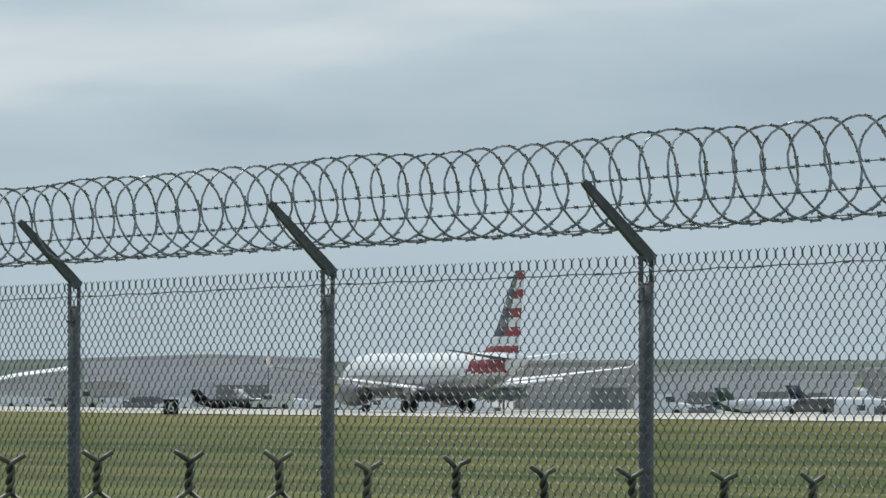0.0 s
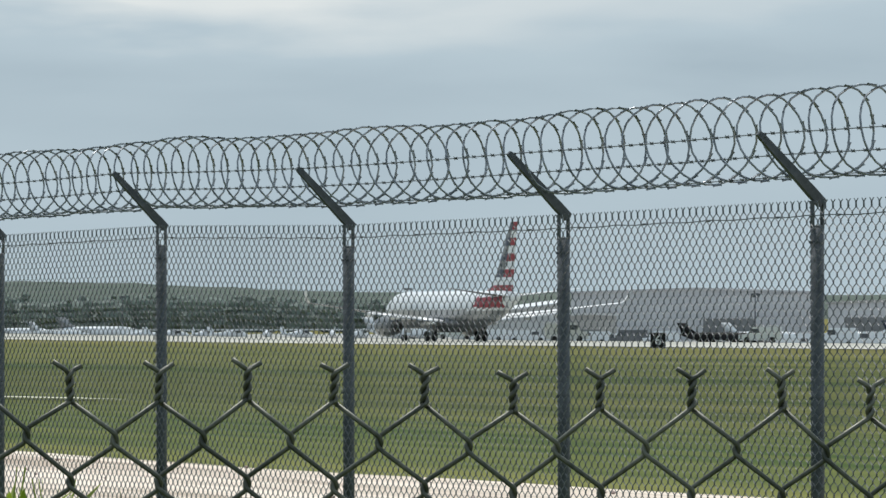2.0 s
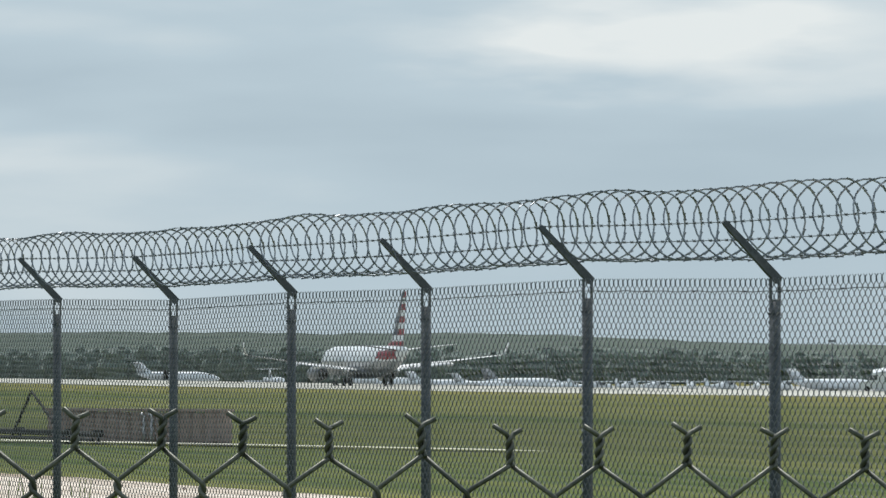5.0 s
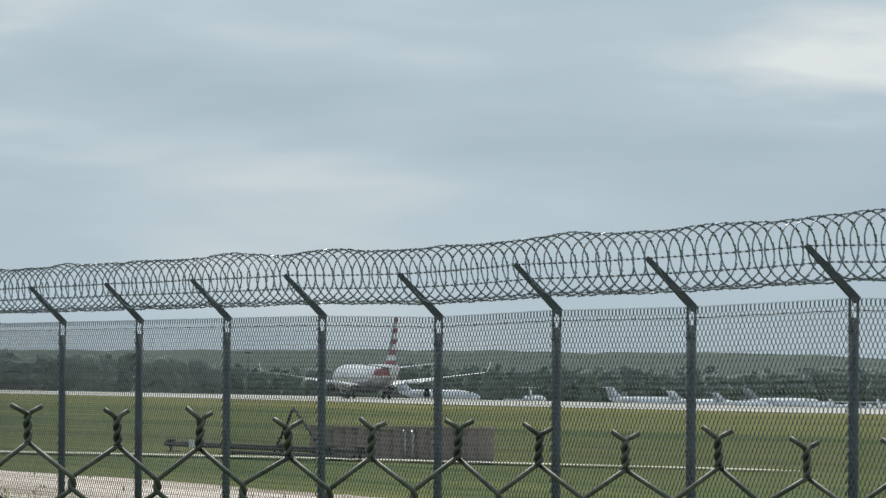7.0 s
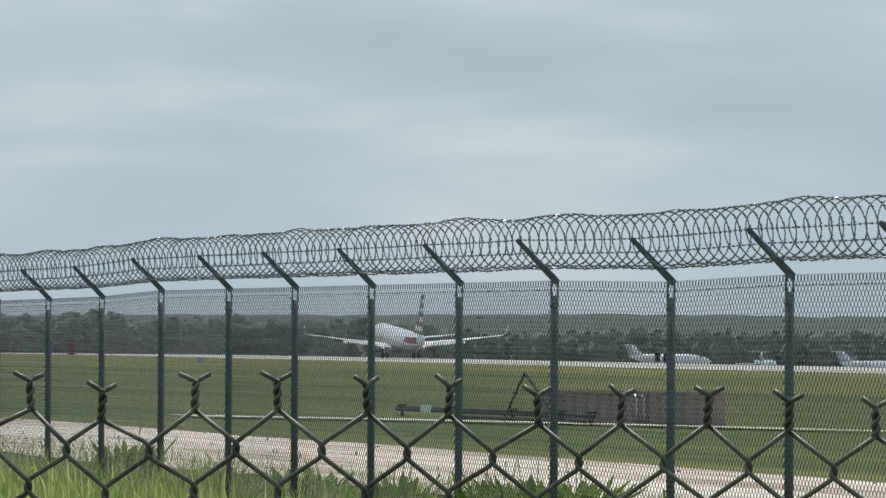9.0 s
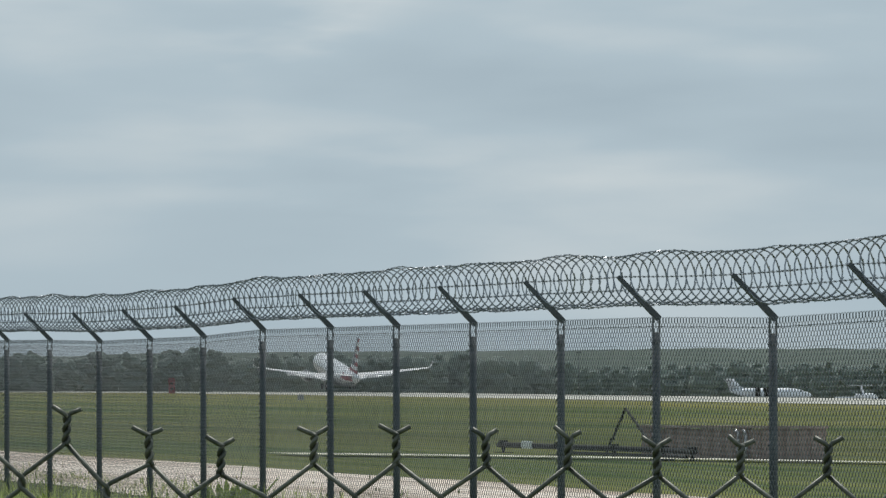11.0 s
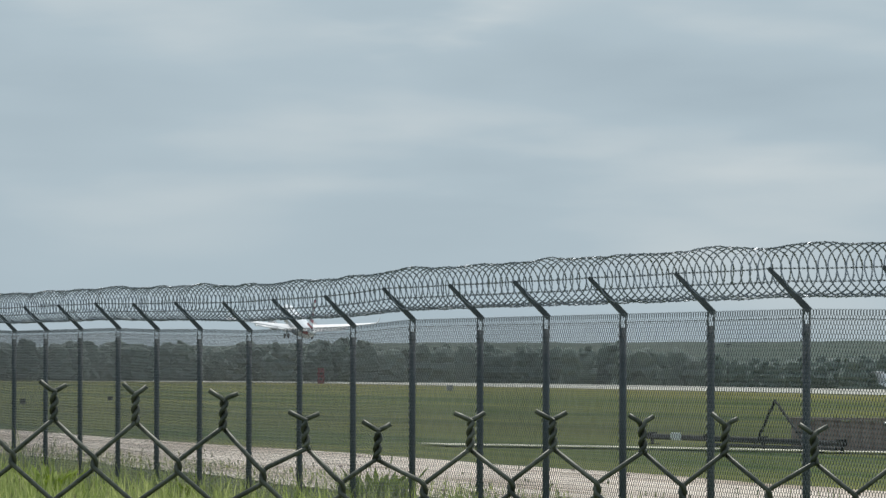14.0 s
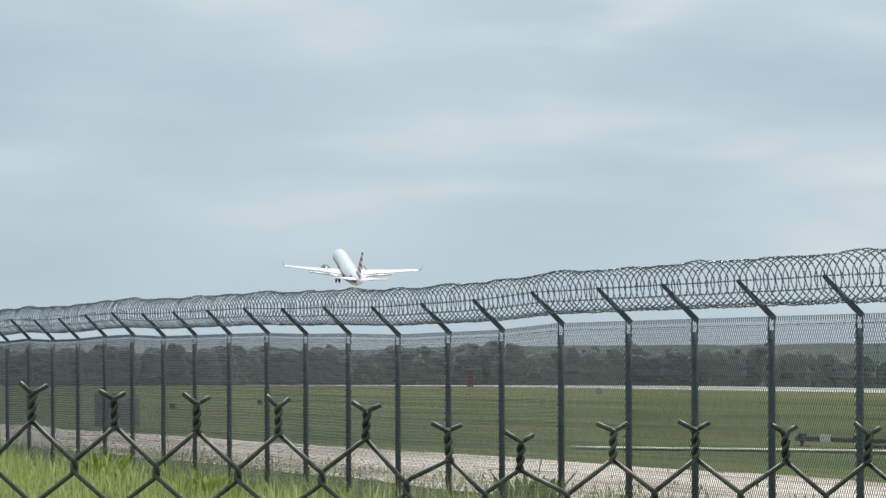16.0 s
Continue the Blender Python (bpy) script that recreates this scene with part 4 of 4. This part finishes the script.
def light_plane(m, mat):
    """High-wing single-engined aeroplane; nose along +x."""
    p = thing("light_aircraft", "small white single-engine light aircraft parked on concrete", "aeroplane", m, "parked light aircraft")
    b = Build()
    b.loft([[(x, r * math.sin(TAU * i / 12) * 0.8, z + r * math.cos(TAU * i / 12)) for i in range(12)] for x, z, r in
            ((2.9, 1.25, 0.25), (2.5, 1.3, 0.5), (1.0, 1.45, 0.68), (-0.6, 1.5, 0.65), (-2.5, 1.45, 0.35), (-5.0, 1.45, 0.12))])
    part("fuselage", b.mesh("fuselage", mat, True), p)
    b = Build()
    b.box((0.5, 0, 2.22), (1.5, 10.8, 0.16))
    part("wing", b.mesh("wing", mat), p)
    b = Build()
    b.loft([[(x, -0.05, z), (x - c, 0, z), (x, 0.05, z)] for x, c, z in ((-3.6, 1.6, 1.5), (-4.6, 0.8, 2.75))])
    part("fin", b.mesh("fin", mat), p)
    b = Build()
    b.box((-4.6, 0, 1.5), (0.9, 3.4, 0.08))
    part("tailplane", b.mesh("tailplane", mat), p)
    for s in (-1, 1):
        b = Build()
        b.tube([(0.4, s * 1.1, 0.25), (0.4, s * 0.4, 0.95)], 0.05, 5)
        b.tube([(0.4, s * 1.1 - 0.07, 0.25), (0.4, s * 1.1 + 0.07, 0.25)], 0.25, 10)
        part("wheel", b.mesh("wheel", M_DARK), p)
    b = Build()
    b.box((0.9, 0, 1.85), (0.9, 1.16, 0.42))
    part("windscreen", b.mesh("windscreen", M_GLASS), p)
    return p


def van(m, mat, label, length=5.6, height=2.3):
    v = thing("van", label, "vehicle", m, "apron vehicles")
    b = Build()
    h = height
    prof = [(-length / 2, 0.24), (length / 2, 0.24), (length / 2, h * 0.5), (length / 2 - 0.9, h * 0.56), (length / 2 - 1.5, h), (-length / 2, h)]
    b.loft([[(x, y, z) for x, z in prof] for y in (-1.0, 1.0)])
    part("body", b.mesh("body", mat), v)
    b = Build()
    b.box((length / 2 - 1.7, 0, h * 0.76), (0.9, 2.03, h * 0.26))
    part("window", b.mesh("window", M_GLASS), v)
    for x in (-length * 0.3, length * 0.3):
        for s in (-1, 1):
            b = Build()
            b.tube([(x, s * 0.98 - 0.12, 0.31), (x, s * 0.98 + 0.03, 0.31)], 0.31, 14)
            part("wheel", b.mesh("wheel", M_DARK), v)
    return v


def stand(az, dist, turn):
    """Pose on the apron, turned against the line of sight (90 is nose to the left)."""
    p = at(az, dist)
    return pose(p.x, p.y, ground_at(p), 0, 0, math.degrees(az) + turn)


def build_apron():
    J = [("white business jet with a tall T-tail parked on the apron", M_WHITE, M_WHITE, 0.1510, 1230, 8, True, 16),
         ("white business jet with a T-tail seen from behind", M_WHITE, M_WHITE, 0.1360, 1220, 78, True, 14),
         ("white business jet with a swept T-tail beside other jets", M_WHITE, M_WHITE, 0.1190, 1180, 18, True, 15),
         ("white business jet in a row of parked aircraft", M_WHITE, M_WHITE, 0.1100, 1130, 12, False, 13),
         ("white business jet in a row of parked aircraft", M_WHITE, M_WHITE, 0.1040, 1120, 30, True, 12),
         ("white business jet in a row of parked aircraft", M_WHITE, M_SILVER, 0.0975, 1140, 8, False, 15),
         ("white business jet in a row of parked aircraft", M_WHITE, M_WHITE, 0.0500, 1060, 6, False, 15),
         ("dark grey business jet with an upswept tail", M_BLACK, M_BLACK, 0.0020, 900, 10, False, 12),
         ("white business jet parked behind a dark jet", M_WHITE, M_WHITE, -0.0045, 940, 4, False, 12),
         ("white and dark green business jet by the apron edge", M_WHITE, M_GREENP, -0.0800, 820, 10, False, 13),
         ("white and dark green business jet by the apron edge", M_GREENP, M_GREENP, -0.0765, 850, 8, False, 9),
         ("white business jet by the apron edge", M_WHITE, M_BLUE, -0.0915, 830, 8, False, 14),
         ("white business jet by the apron edge", M_WHITE, M_WHITE, -0.1010, 840, 12, False, 13),
         ("small white business jet by the hangars", M_WHITE, M_WHITE, -0.0655, 850, 60, False, 10),
         ("white business jet beside the sloping-roofed terminal", M_WHITE, M_BLUE, -0.0300, 900, 8, False, 13),
         ("white business jet beside the hangars", M_WHITE, M_WHITE, -0.0180, 920, 170, False, 12)]
    for lab, bm_, tm_, az, d, turn, tt, ln in J:
        small_jet(lab, bm_, tm_, stand(az, d, turn), tt, ln)
    one = light_plane(stand(0.0912, 1100, 40), M_WHITE)
    for k, az in enumerate((0.0868, 0.0820, 0.0775, 0.0722, 0.0670, 0.0622, 0.0580)):
        copy_thing(one, stand(az, 1090 + 12 * (k % 3), 20 + 47 * k % 80))
    for az, d, turn, lab, ln, h in ((0.0343, 880, 5, "white van parked by the terminal", 4.8, 1.7), (0.0212, 860, 0, "long white service truck on the apron", 6.5, 2.0), (0.0180, 870, 175, "white van on the apron", 4.6, 2.0),
                                    (-0.0125, 850, 4, "white service van on the apron", 5.5, 2.2), (0.1390, 1250, 10, "white van among parked jets", 5, 2.0), 
                                    
                                    (0.0105, 880, 0, "white service van beside the hangar", 5.2, 2.0), (-0.0700, 870, 0, "white car by the apron edge", 4.4, 1.5), (-0.1060, 860, 0, "white van by the apron edge", 5.5, 2.1)):
        van(stand(az, d, turn), M_WHITE, lab, ln, h)
    rng = random.Random(17)
    paints = (M_WHITE, M_WHITE, M_WHITE, M_ROOF, M_WHITE, M_WHITE, M_COWL)
    az = -0.105
    while az < 0.040:                        # cars in loose rows before the hangars
        az += rng.uniform(0.0032, 0.0062)
        if -0.084 < az < -0.072 or 0.0 < az < 0.008 or -0.061 < az < -0.039:
            continue
        mat = paints[rng.randrange(len(paints))]
        tone = {"white_paint": "white", "pale_roof_sheet": "pale grey", "dull_cowl_paint": "dark grey"}[mat.name]
        big = rng.random() < 0.4
        van(stand(az, rng.uniform(272, 330) / math.sin(RUN - az), rng.choice((0, 180, 4, 176))), mat, f"{tone} {'van' if big else 'car'} parked on the concrete apron", rng.uniform(4.3, 5.4), 2.1 if big else rng.uniform(1.45, 1.7))
    for az, d in ((0.1185, 1300), (0.0400, 960), (0.1080, 1200), (0.0150, 940)):
        van(stand(az, d, 8), M_SILVER, "grey parked van on the apron", 5.5, 2.2)


# ---- airfield signs and works ----
def panel_sign(name, label, category, p, turn, w, h, mat, legs=0.35, thick=0.25):
    s = thing(name, label, category, pose(p.x, p.y, ground_at(p), 0, 0, turn), "airfield signs")
    b = Build()
    b.box((0, 0, legs + h / 2), (w, thick, h))
    b.box((0, 0, legs + h + 0.02), (w + 0.06, thick + 0.06, 0.05))
    part("panel", b.mesh("panel", mat), s)
    for x in (-w * 0.32, w * 0.32):
        b = Build()
        b.tube([(x, 0, -0.1), (x, 0, legs + 0.02)], 0.05, 8)
        part("leg", b.mesh("leg", M_METAL), s)
    return s


def letters(body, size, mat, parent, m):
    cu = bpy.data.curves.new("numeral", "FONT")
    cu.body, cu.size, cu.extrude, cu.align_x, cu.align_y = body, size, 0.01, "CENTER", "CENTER"
    ob = new("numeral", cu)
    dg = bpy.context.evaluated_depsgraph_get()
    me = bpy.data.meshes.new_from_object(ob.evaluated_get(dg))
    bpy.data.objects.remove(ob)
    me.materials.clear()
    me.materials.append(mat)
    part("numeral", me, parent, "white numeral", m)


def build_signs():
    p = at(0.01209, 536)
    s = panel_sign("distance_sign", "black runway distance sign with a white numeral", "sign", p, math.degrees(0.012), 1.25, 1.2, M_BLACK, 0.12)
    letters("6", 1.15, M_WHITE, s, pose(0, -0.14, 0.72, 90, 0, 0))
    for az, d in ((0.1530, 1085), (0.1517, 1092)):
        panel_sign("distance_sign", "black runway sign seen from the side", "sign", at(az, d), 40, 0.9, 1.5, M_BLACK, 0.15)
    p = at(0.2431, 1240)
    s = panel_sign("red_sign", "upright red airfield sign on short legs", "sign", p, 10, 1.25, 2.9, M_RED, 0.2)
    for z in (1.1, 2.1):
        b = Build()
        b.box((0, -0.14, z), (0.53, 0.03, 0.5))
        part("marking", b.mesh("marking", M_BLACK), s, "dark square mark")
    panel_sign("runway_sign", "small grey box sign beside the runway", "sign", at(0.2233, 960), 8, 0.9, 0.75, M_SILVER, 0.1)
    panel_sign("runway_sign", "small dark box sign in the grass", "sign", at(0.2889, 560), 8, 0.45, 0.4, M_BLACK, 0.1)
    panel_sign("runway_sign", "small dark box sign in the grass", "sign", at(0.2755, 700), 8, 0.5, 0.4, M_BLACK, 0.1)


def build_works():
    rz = math.degrees(RUN) + 90           # local x along the runway
    # low brown wall of sheet piles, set askew to the runway
    p = field(43.5, 159.2, ground_z(42.2, 161.0))
    w = thing("pile_wall", "low brown rusted sheet-pile wall in the grass", "wall", pose(p.x, p.y, p.z, 0, 0, rz + 26.2))
    long, n = 7.2, 15
    step = long / n
    sheet = Build()
    sheet.loft([[(x, y, z) for x, y in ((0, 0), (step * 0.2, 0.09), (step * 0.75, 0.09), (step * 0.98, 0), (step * 0.98, -0.08), (0, -0.08))] for z in (-0.35, 0.82)])
    sm = sheet.mesh("sheet", M_BROWN)
    for k in range(n):
        part("sheet", sm, w, m=pose(step * k, 0, 0.02 * math.sin(k * 2.3)))
    b = Build()
    b.box((long / 2, 0, 0.86), (long + 0.1, 0.26, 0.07))
    part("coping", b.mesh("coping", M_BROWN), w)
    for x in (2.8, 3.1):
        b = Build()
        b.tube([(x, 0.2, -0.3), (x, 0.2, 0.72)], 0.04, 8)
        b.tube([(x, 0.2, 0.68), (x + 0.1, 0.2, 0.78)], 0.045, 8)
        part("vent_pipe", b.mesh("vent_pipe", M_METAL, True), w, "pale standing vent pipe")
    # long boom on low stands with an A-frame
    c, u0, u1 = 39.2, 155.5, 178.0
    p = field(c, u0, ground_z(c, u0))
    L = u1 - u0
    g = thing("boom_barrier", "long dark steel boom on low stands with an A-frame", "barrier", pose(p.x, p.y, p.z, 0, 0, rz))
    b = Build()
    b.tube([(0, 0, 0.24), (L, 0, 0.22)], 0.075, 8)
    part("boom", b.mesh("boom", M_BLACK), g)
    b = Build()
    b.tube([(0.5, 0.1, 0.10), (L * 0.62, 0.1, 0.08)], 0.045, 8)
    part("lower_rail", b.mesh("lower_rail", M_BLACK), g)
    for x in (0.3, 3.2, 8.6, 15.0, L - 0.6):
        b = Build()
        b.tube([(x, 0, -0.1), (x, 0, 0.26)], 0.05, 6)
        b.box((x, 0, -0.02), (0.6, 0.4, 0.08))
        b.box((x, 0, 0.30), (0.3, 0.2, 0.1))
        part("stand", b.mesh("stand", M_BLACK), g)
    for xa, xb in ((3.2, 7.3), (9.8, 7.3)):
        b = Build()
        b.tube([(xa, 0, -0.05), (xb, 0, 1.28)], 0.034, 7)
        for t in (0.2, 0.4, 0.6, 0.8):
            x = xa + (xb - xa) * t
            b.box((x, 0, -0.05 + 1.33 * t), (0.10, 0.10, 0.04))
        part("strut", b.mesh("strut", M_BLACK), g)
    b = Build()
    b.box((L * 0.82, 0.11, 0.25), (1.1, 0.05, 0.17))
    b.box((L * 0.82, 0.095, 0.25), (1.16, 0.03, 0.21))
    part("plate", b.mesh("plate", M_WHITE), g, "blank white plate")
    # utility cabinet beyond the fence
    p = field(26.5, 236, ground_z(26.5, 236))
    k = thing("utility_cabinet", "dark grey utility cabinet with a brown housing", "cabinet", pose(p.x, p.y, p.z, 0, 0, math.degrees(0.30)))
    b = Build()
    b.box((-0.28, 0, 0.55), (0.85, 0.7, 1.2))
    b.box((-0.28, 0, 1.17), (0.95, 0.8, 0.06))
    part("body", b.mesh("body", M_GALV), k)
    b = Build()
    b.box((0.55, 0.05, 0.48), (0.75, 0.6, 1.05))
    part("housing", b.mesh("housing", M_BROWN), k)
    for s in (-1, 1):
        b = Build()
        b.box((-0.28 + s * 0.2, -0.36, 0.56), (0.38, 0.03, 1.05))
        part("door", b.mesh("door", M_GALV), k)


# ---- grass and weeds round the fence ----
def blades(places, seed, width):
    """Bent three-piece grass blades."""
    rng = np.random.RandomState(seed)
    vs, fs, o = [], [], 0
    for x, y, z, h in places:
        a = rng.uniform(0, TAU)
        w = width * rng.uniform(0.6, 1.3)
        ca, sa = math.cos(a), math.sin(a)
        b = rng.uniform(0.05, 0.5) * h
        dx, dy = b * math.cos(a + 1.3), b * math.sin(a + 1.3)
        for t, ww in ((0, 1.0), (0.5, 0.85)):
            vs += [(x + dx * t * t - ca * w * ww, y + dy * t * t - sa * w * ww, z + h * t), (x + dx * t * t + ca * w * ww, y + dy * t * t + sa * w * ww, z + h * t)]
        vs.append((x + dx, y + dy, z + h * (1 - 0.35 * b / h)))
        fs += [(o, o + 1, o + 3, o + 2), (o + 2, o + 3, o + 4)]
        o += 5
    return vs, fs


def build_grass():
    rng = random.Random(21)
    pl = []
    while len(pl) < 88000:
        u = rng.uniform(34, 150)
        c = rng.uniform(3.0, 17.5)
        fence_c = 13.6 - 0.0273 * u
        near = math.exp(-((c - fence_c) / 1.6) ** 2)
        dens = 0.25 + 0.75 * smooth(-0.25, 0.25, noise.noise((u * 0.12, c * 0.5, 2.0)) + 0.3 * near)
        if c > fence_c + 1.4:
            dens *= 0.25
        if rng.random() > dens:
            continue
        h = (0.13 + 0.30 * rng.random() ** 1.7) * (0.78 + 0.36 * smooth(48, 68, u) + 0.16 * smooth(68, 95, u)) * (1 + 0.5 * near * smooth(0, 0.3, noise.noise((u * 0.3, 5, 0))))
        h *= 0.72 + 0.62 * smooth(-0.35, 0.35, noise.noise((u * 0.8, c * 1.6, 9.0)))      # uneven tufts
        if c > fence_c + 1.4:
            h *= 0.4
        p = field(c, u)
        pl.append((p.x, p.y, ground_z(c, u) - 0.02, h))
    v, f = blades(pl, 8, 0.0072)
    tagged(new("tall_grass", mesh("tall_grass", v, f, M_TALL)), "tall bright green unmown grass along the fence foot", "grass", kind="stuff")
    # pale stalks with seed heads
    pl2 = [(x, y, z, h * 1.25) for x, y, z, h in pl[::26]]
    v, f = blades(pl2, 9, 0.005)
    r2 = random.Random(4)
    for k in range(0, len(pl2), 1):
        x, y, z = v[k * 5 + 4]
        a, h = r2.uniform(0.005, 0.009), r2.uniform(0.02, 0.04)
        o = len(v)
        v += [(x, y, z - h), (x + a, y, z), (x, y + a, z), (x - a, y, z), (x, y - a, z), (x, y, z + h)]
        f += [(o, o + 2, o + 1), (o, o + 3, o + 2), (o, o + 4, o + 3), (o, o + 1, o + 4), (o + 5, o + 1, o + 2), (o + 5, o + 2, o + 3), (o + 5, o + 3, o + 4), (o + 5, o + 4, o + 1)]
    tagged(new("dry_grass", mesh("dry_grass", v, f, M_STRAW)), "pale dry grass stalks with seed heads among green blades", "grass", kind="stuff")
    # loose stones and clods on the track
    v, f = [], []
    for k in range(90):
        u = 40 + 190 * r2.random() ** 1.5
        c = r2.choice((15.6 + r2.random() * 1.2, 19.3 + r2.gauss(0, 0.7), 22.6 - r2.random() * 1.2))
        q = field(c, u, ground_z(c, u) + 0.045)
        s = r2.uniform(0.015, 0.045) * (2.2 if k % 30 == 0 else 1)
        o = len(v)
        v += [(q.x + s * a * r2.uniform(0.7, 1.3), q.y + s * b * r2.uniform(0.7, 1.3), q.z + s * g * 0.6) for a, b, g in ((1, 0, 0), (0, 1, 0), (-1, 0, 0), (0, -1, 0), (0, 0, 1), (0, 0, -1))]
        f += [(o + a, o + b, o + g) for a, b, g in ((0, 1, 4), (1, 2, 4), (2, 3, 4), (3, 0, 4), (1, 0, 5), (2, 1, 5), (3, 2, 5), (0, 3, 5))]
    tagged(new("clods", mesh("clods", v, f, M_BROWN)), "brown clods and stones on the dirt track", "stones", kind="stuff")


def build_weeds():
    """Leafy clumps by the fence foot."""
    spots = [(0.2348, 73, 0.62, 1.0, 90), (0.172, 55, 0.58, 1.3, 110), (0.1655, 57, 0.54, 1.1, 90), (0.182, 54, 0.50, 1.0, 70), (0.1775, 56, 0.56, 0.8, 60), (0.152, 43, 0.56, 0.9, 80), (0.148, 42, 0.50, 0.7, 60), (0.112, 40, 0.56, 1.1, 100), (0.104, 40, 0.50, 0.8, 60), (0.2105, 64, 0.5, 0.5, 40),
             (0.285, 84, 0.45, 0.9, 60), (0.262, 78, 0.4, 0.8, 50), (0.300, 92, 0.6, 1.0, 60), (0.205, 66, 0.4, 0.8, 50), (0.1935, 61, 0.46, 0.9, 60), (0.2205, 70, 0.4, 0.7, 40)]
    for k, (az, d, h, w, n) in enumerate(spots):
        rng = random.Random(70 + k)
        p = at(az, d)
        plant = thing("weed", "leafy dark green weed clump at the fence foot", "plant", pose(p.x, p.y, ground_at(p)), "fence weeds")
        b = Build()
        for i in range(n):
            a = rng.uniform(0, TAU)
            r = w * 0.3 * math.sqrt(rng.random())
            base = Vector((r * math.cos(a), r * math.sin(a), -0.02))
            ln = h * rng.uniform(0.5, 1.05)
            out = Vector((math.cos(a), math.sin(a), 0)) * ln * rng.uniform(0.2, 0.75)
            side = Vector((-math.sin(a), math.cos(a), 0)) * rng.uniform(0.022, 0.050)
            mid = base + out * 0.45 + Vector((0, 0, ln * 0.65))
            tip = base + out + Vector((0, 0, ln * rng.uniform(0.75, 1.0)))
            lift = Vector((0, 0, 0.004))
            low = base.lerp(mid, 0.45)
            high = mid.lerp(tip, 0.55)
            vs = [base - side * 0.12, base + side * 0.12, low + side * 0.55, low - side * 0.55, mid + side, mid - side, high + side * 0.8, high - side * 0.8, tip]
            k9 = len(vs)
            top = [(0, 1, 2, 3), (3, 2, 4, 5), (5, 4, 6, 7), (7, 6, 8)]
            b.add(vs + [v + lift for v in vs], top + [tuple(q + k9 for q in f[::-1]) for f in top] + [(0, 3, 3 + k9, k9), (1, 1 + k9, 2 + k9, 2)])
        part("leaves", b.mesh("leaves", M_WEED), plant)
        s = Build()
        for i in range(4):
            a = rng.uniform(0, TAU)
            s.tube([(0.02 * i, 0, -0.02), (0.1 * math.cos(a), 0.1 * math.sin(a), h * 0.6), (0.16 * math.cos(a), 0.16 * math.sin(a), h * 1.15)], [0.008, 0.006, 0.003], 4)
        part("stems", s.mesh("stems", M_WEED), plant)


build_ridge()
build_woods()
build_lone_trees()
build_halls()
build_apron()
build_signs()
build_works()
build_grass()
build_weeds()


# ---- an insect that darts past the lens ----
def insect():
    f = thing("fly", "small dark fly in the air before the lens", "insect", pose(0, 0, 0))
    b = Build()
    b.loft([[(x, r * math.sin(TAU * i / 8), r * math.cos(TAU * i / 8)) for i in range(8)] for x, r in ((0.0022, 0.0003), (0.0016, 0.0007), (0.0006, 0.0008), (-0.0008, 0.0008), (-0.0022, 0.0003))])
    part("body", b.mesh("body", M_BLACK, True), f)
    for s in (-1, 1):
        b = Build()
        b.loft([[(x, s * y, 0.0009 + y * 0.5), (x - c, s * y, 0.0009 + y * 0.5), (x - c, s * y, 0.0011 + y * 0.5), (x, s * y, 0.0011 + y * 0.5)] for x, y, c in ((0.0005, 0.0004, 0.0012), (-0.0004, 0.002, 0.0014), (-0.001, 0.003, 0.0005))])
        part("wing", b.mesh("wing", M_BLACK), f)
    return f


FLY = insect()


def motions():
    """The take-off run: distance along the runway, height of the wheels and pitch, time by time."""
    line = 248.0
    run = ((0, 528.5, 0, 0), (1, 586.3, 0, 0), (2, 645.9, 0, 0), (3, 707.5, 0, 0), (4, 771, 0, 0), (5, 837.7, 0, 0), (6, 907.2, 0, 0), (7, 980, 0, 0),
           (7.5, 1015, 0, 0.3), (8, 1051, 0, 1.3), (8.5, 1087, 0, 2.6), (9, 1123.5, 0.1, 4.0), (10, 1197, 0.3, 6.6), (11, 1274, 0.8, 8.0), (12, 1351, 2.0, 8.4),
           (13, 1428.5, 5.0, 9.2), (14, 1506, 10.2, 11.2), (15, 1584, 17.4, 13.5), (16, 1663, 26.4, 15.0))
    rows = []
    for t, u, h, pitch in run:
        p = field(line, u, ground_z(line, u) + 0.05 + h)
        rows.append((t, pose(p.x, p.y, p.z, pitch, 1.8 * smooth(10, 14, t), math.degrees(RUN) + 1.5 * smooth(8, 11, t))))
    walk(JET, rows)
    for s, wing in WINGS:                     # the wings bend up as they take the weight
        root = pose(s * 1.9, 0, 2.25)
        walk(wing, [(t, root @ pose(0, 0, 0, 0, -s * b, 0) @ root.inverted()) for t, b in ((0, 0), (7, 0.3), (9, 1.2), (11, 2.6), (16, 3.0))])
    # the fly crosses the view within a fifth of a second
    air = ((0.0, 2.6, 0.9), (3.6, 1.25, 0.40), (3.9, 0.35, 0.13), (4.0, 0.1107, 0.0310), (4.1, -0.12, -0.055), (4.5, -0.9, -0.30), (16.0, -2.9, -0.45))
    walk(FLY, [(t, pose(-3.0 * math.sin(a), 3.0 * math.cos(a), EYE + 3.0 * e, 0, 0, 200)) for t, a, e in air])


motions()
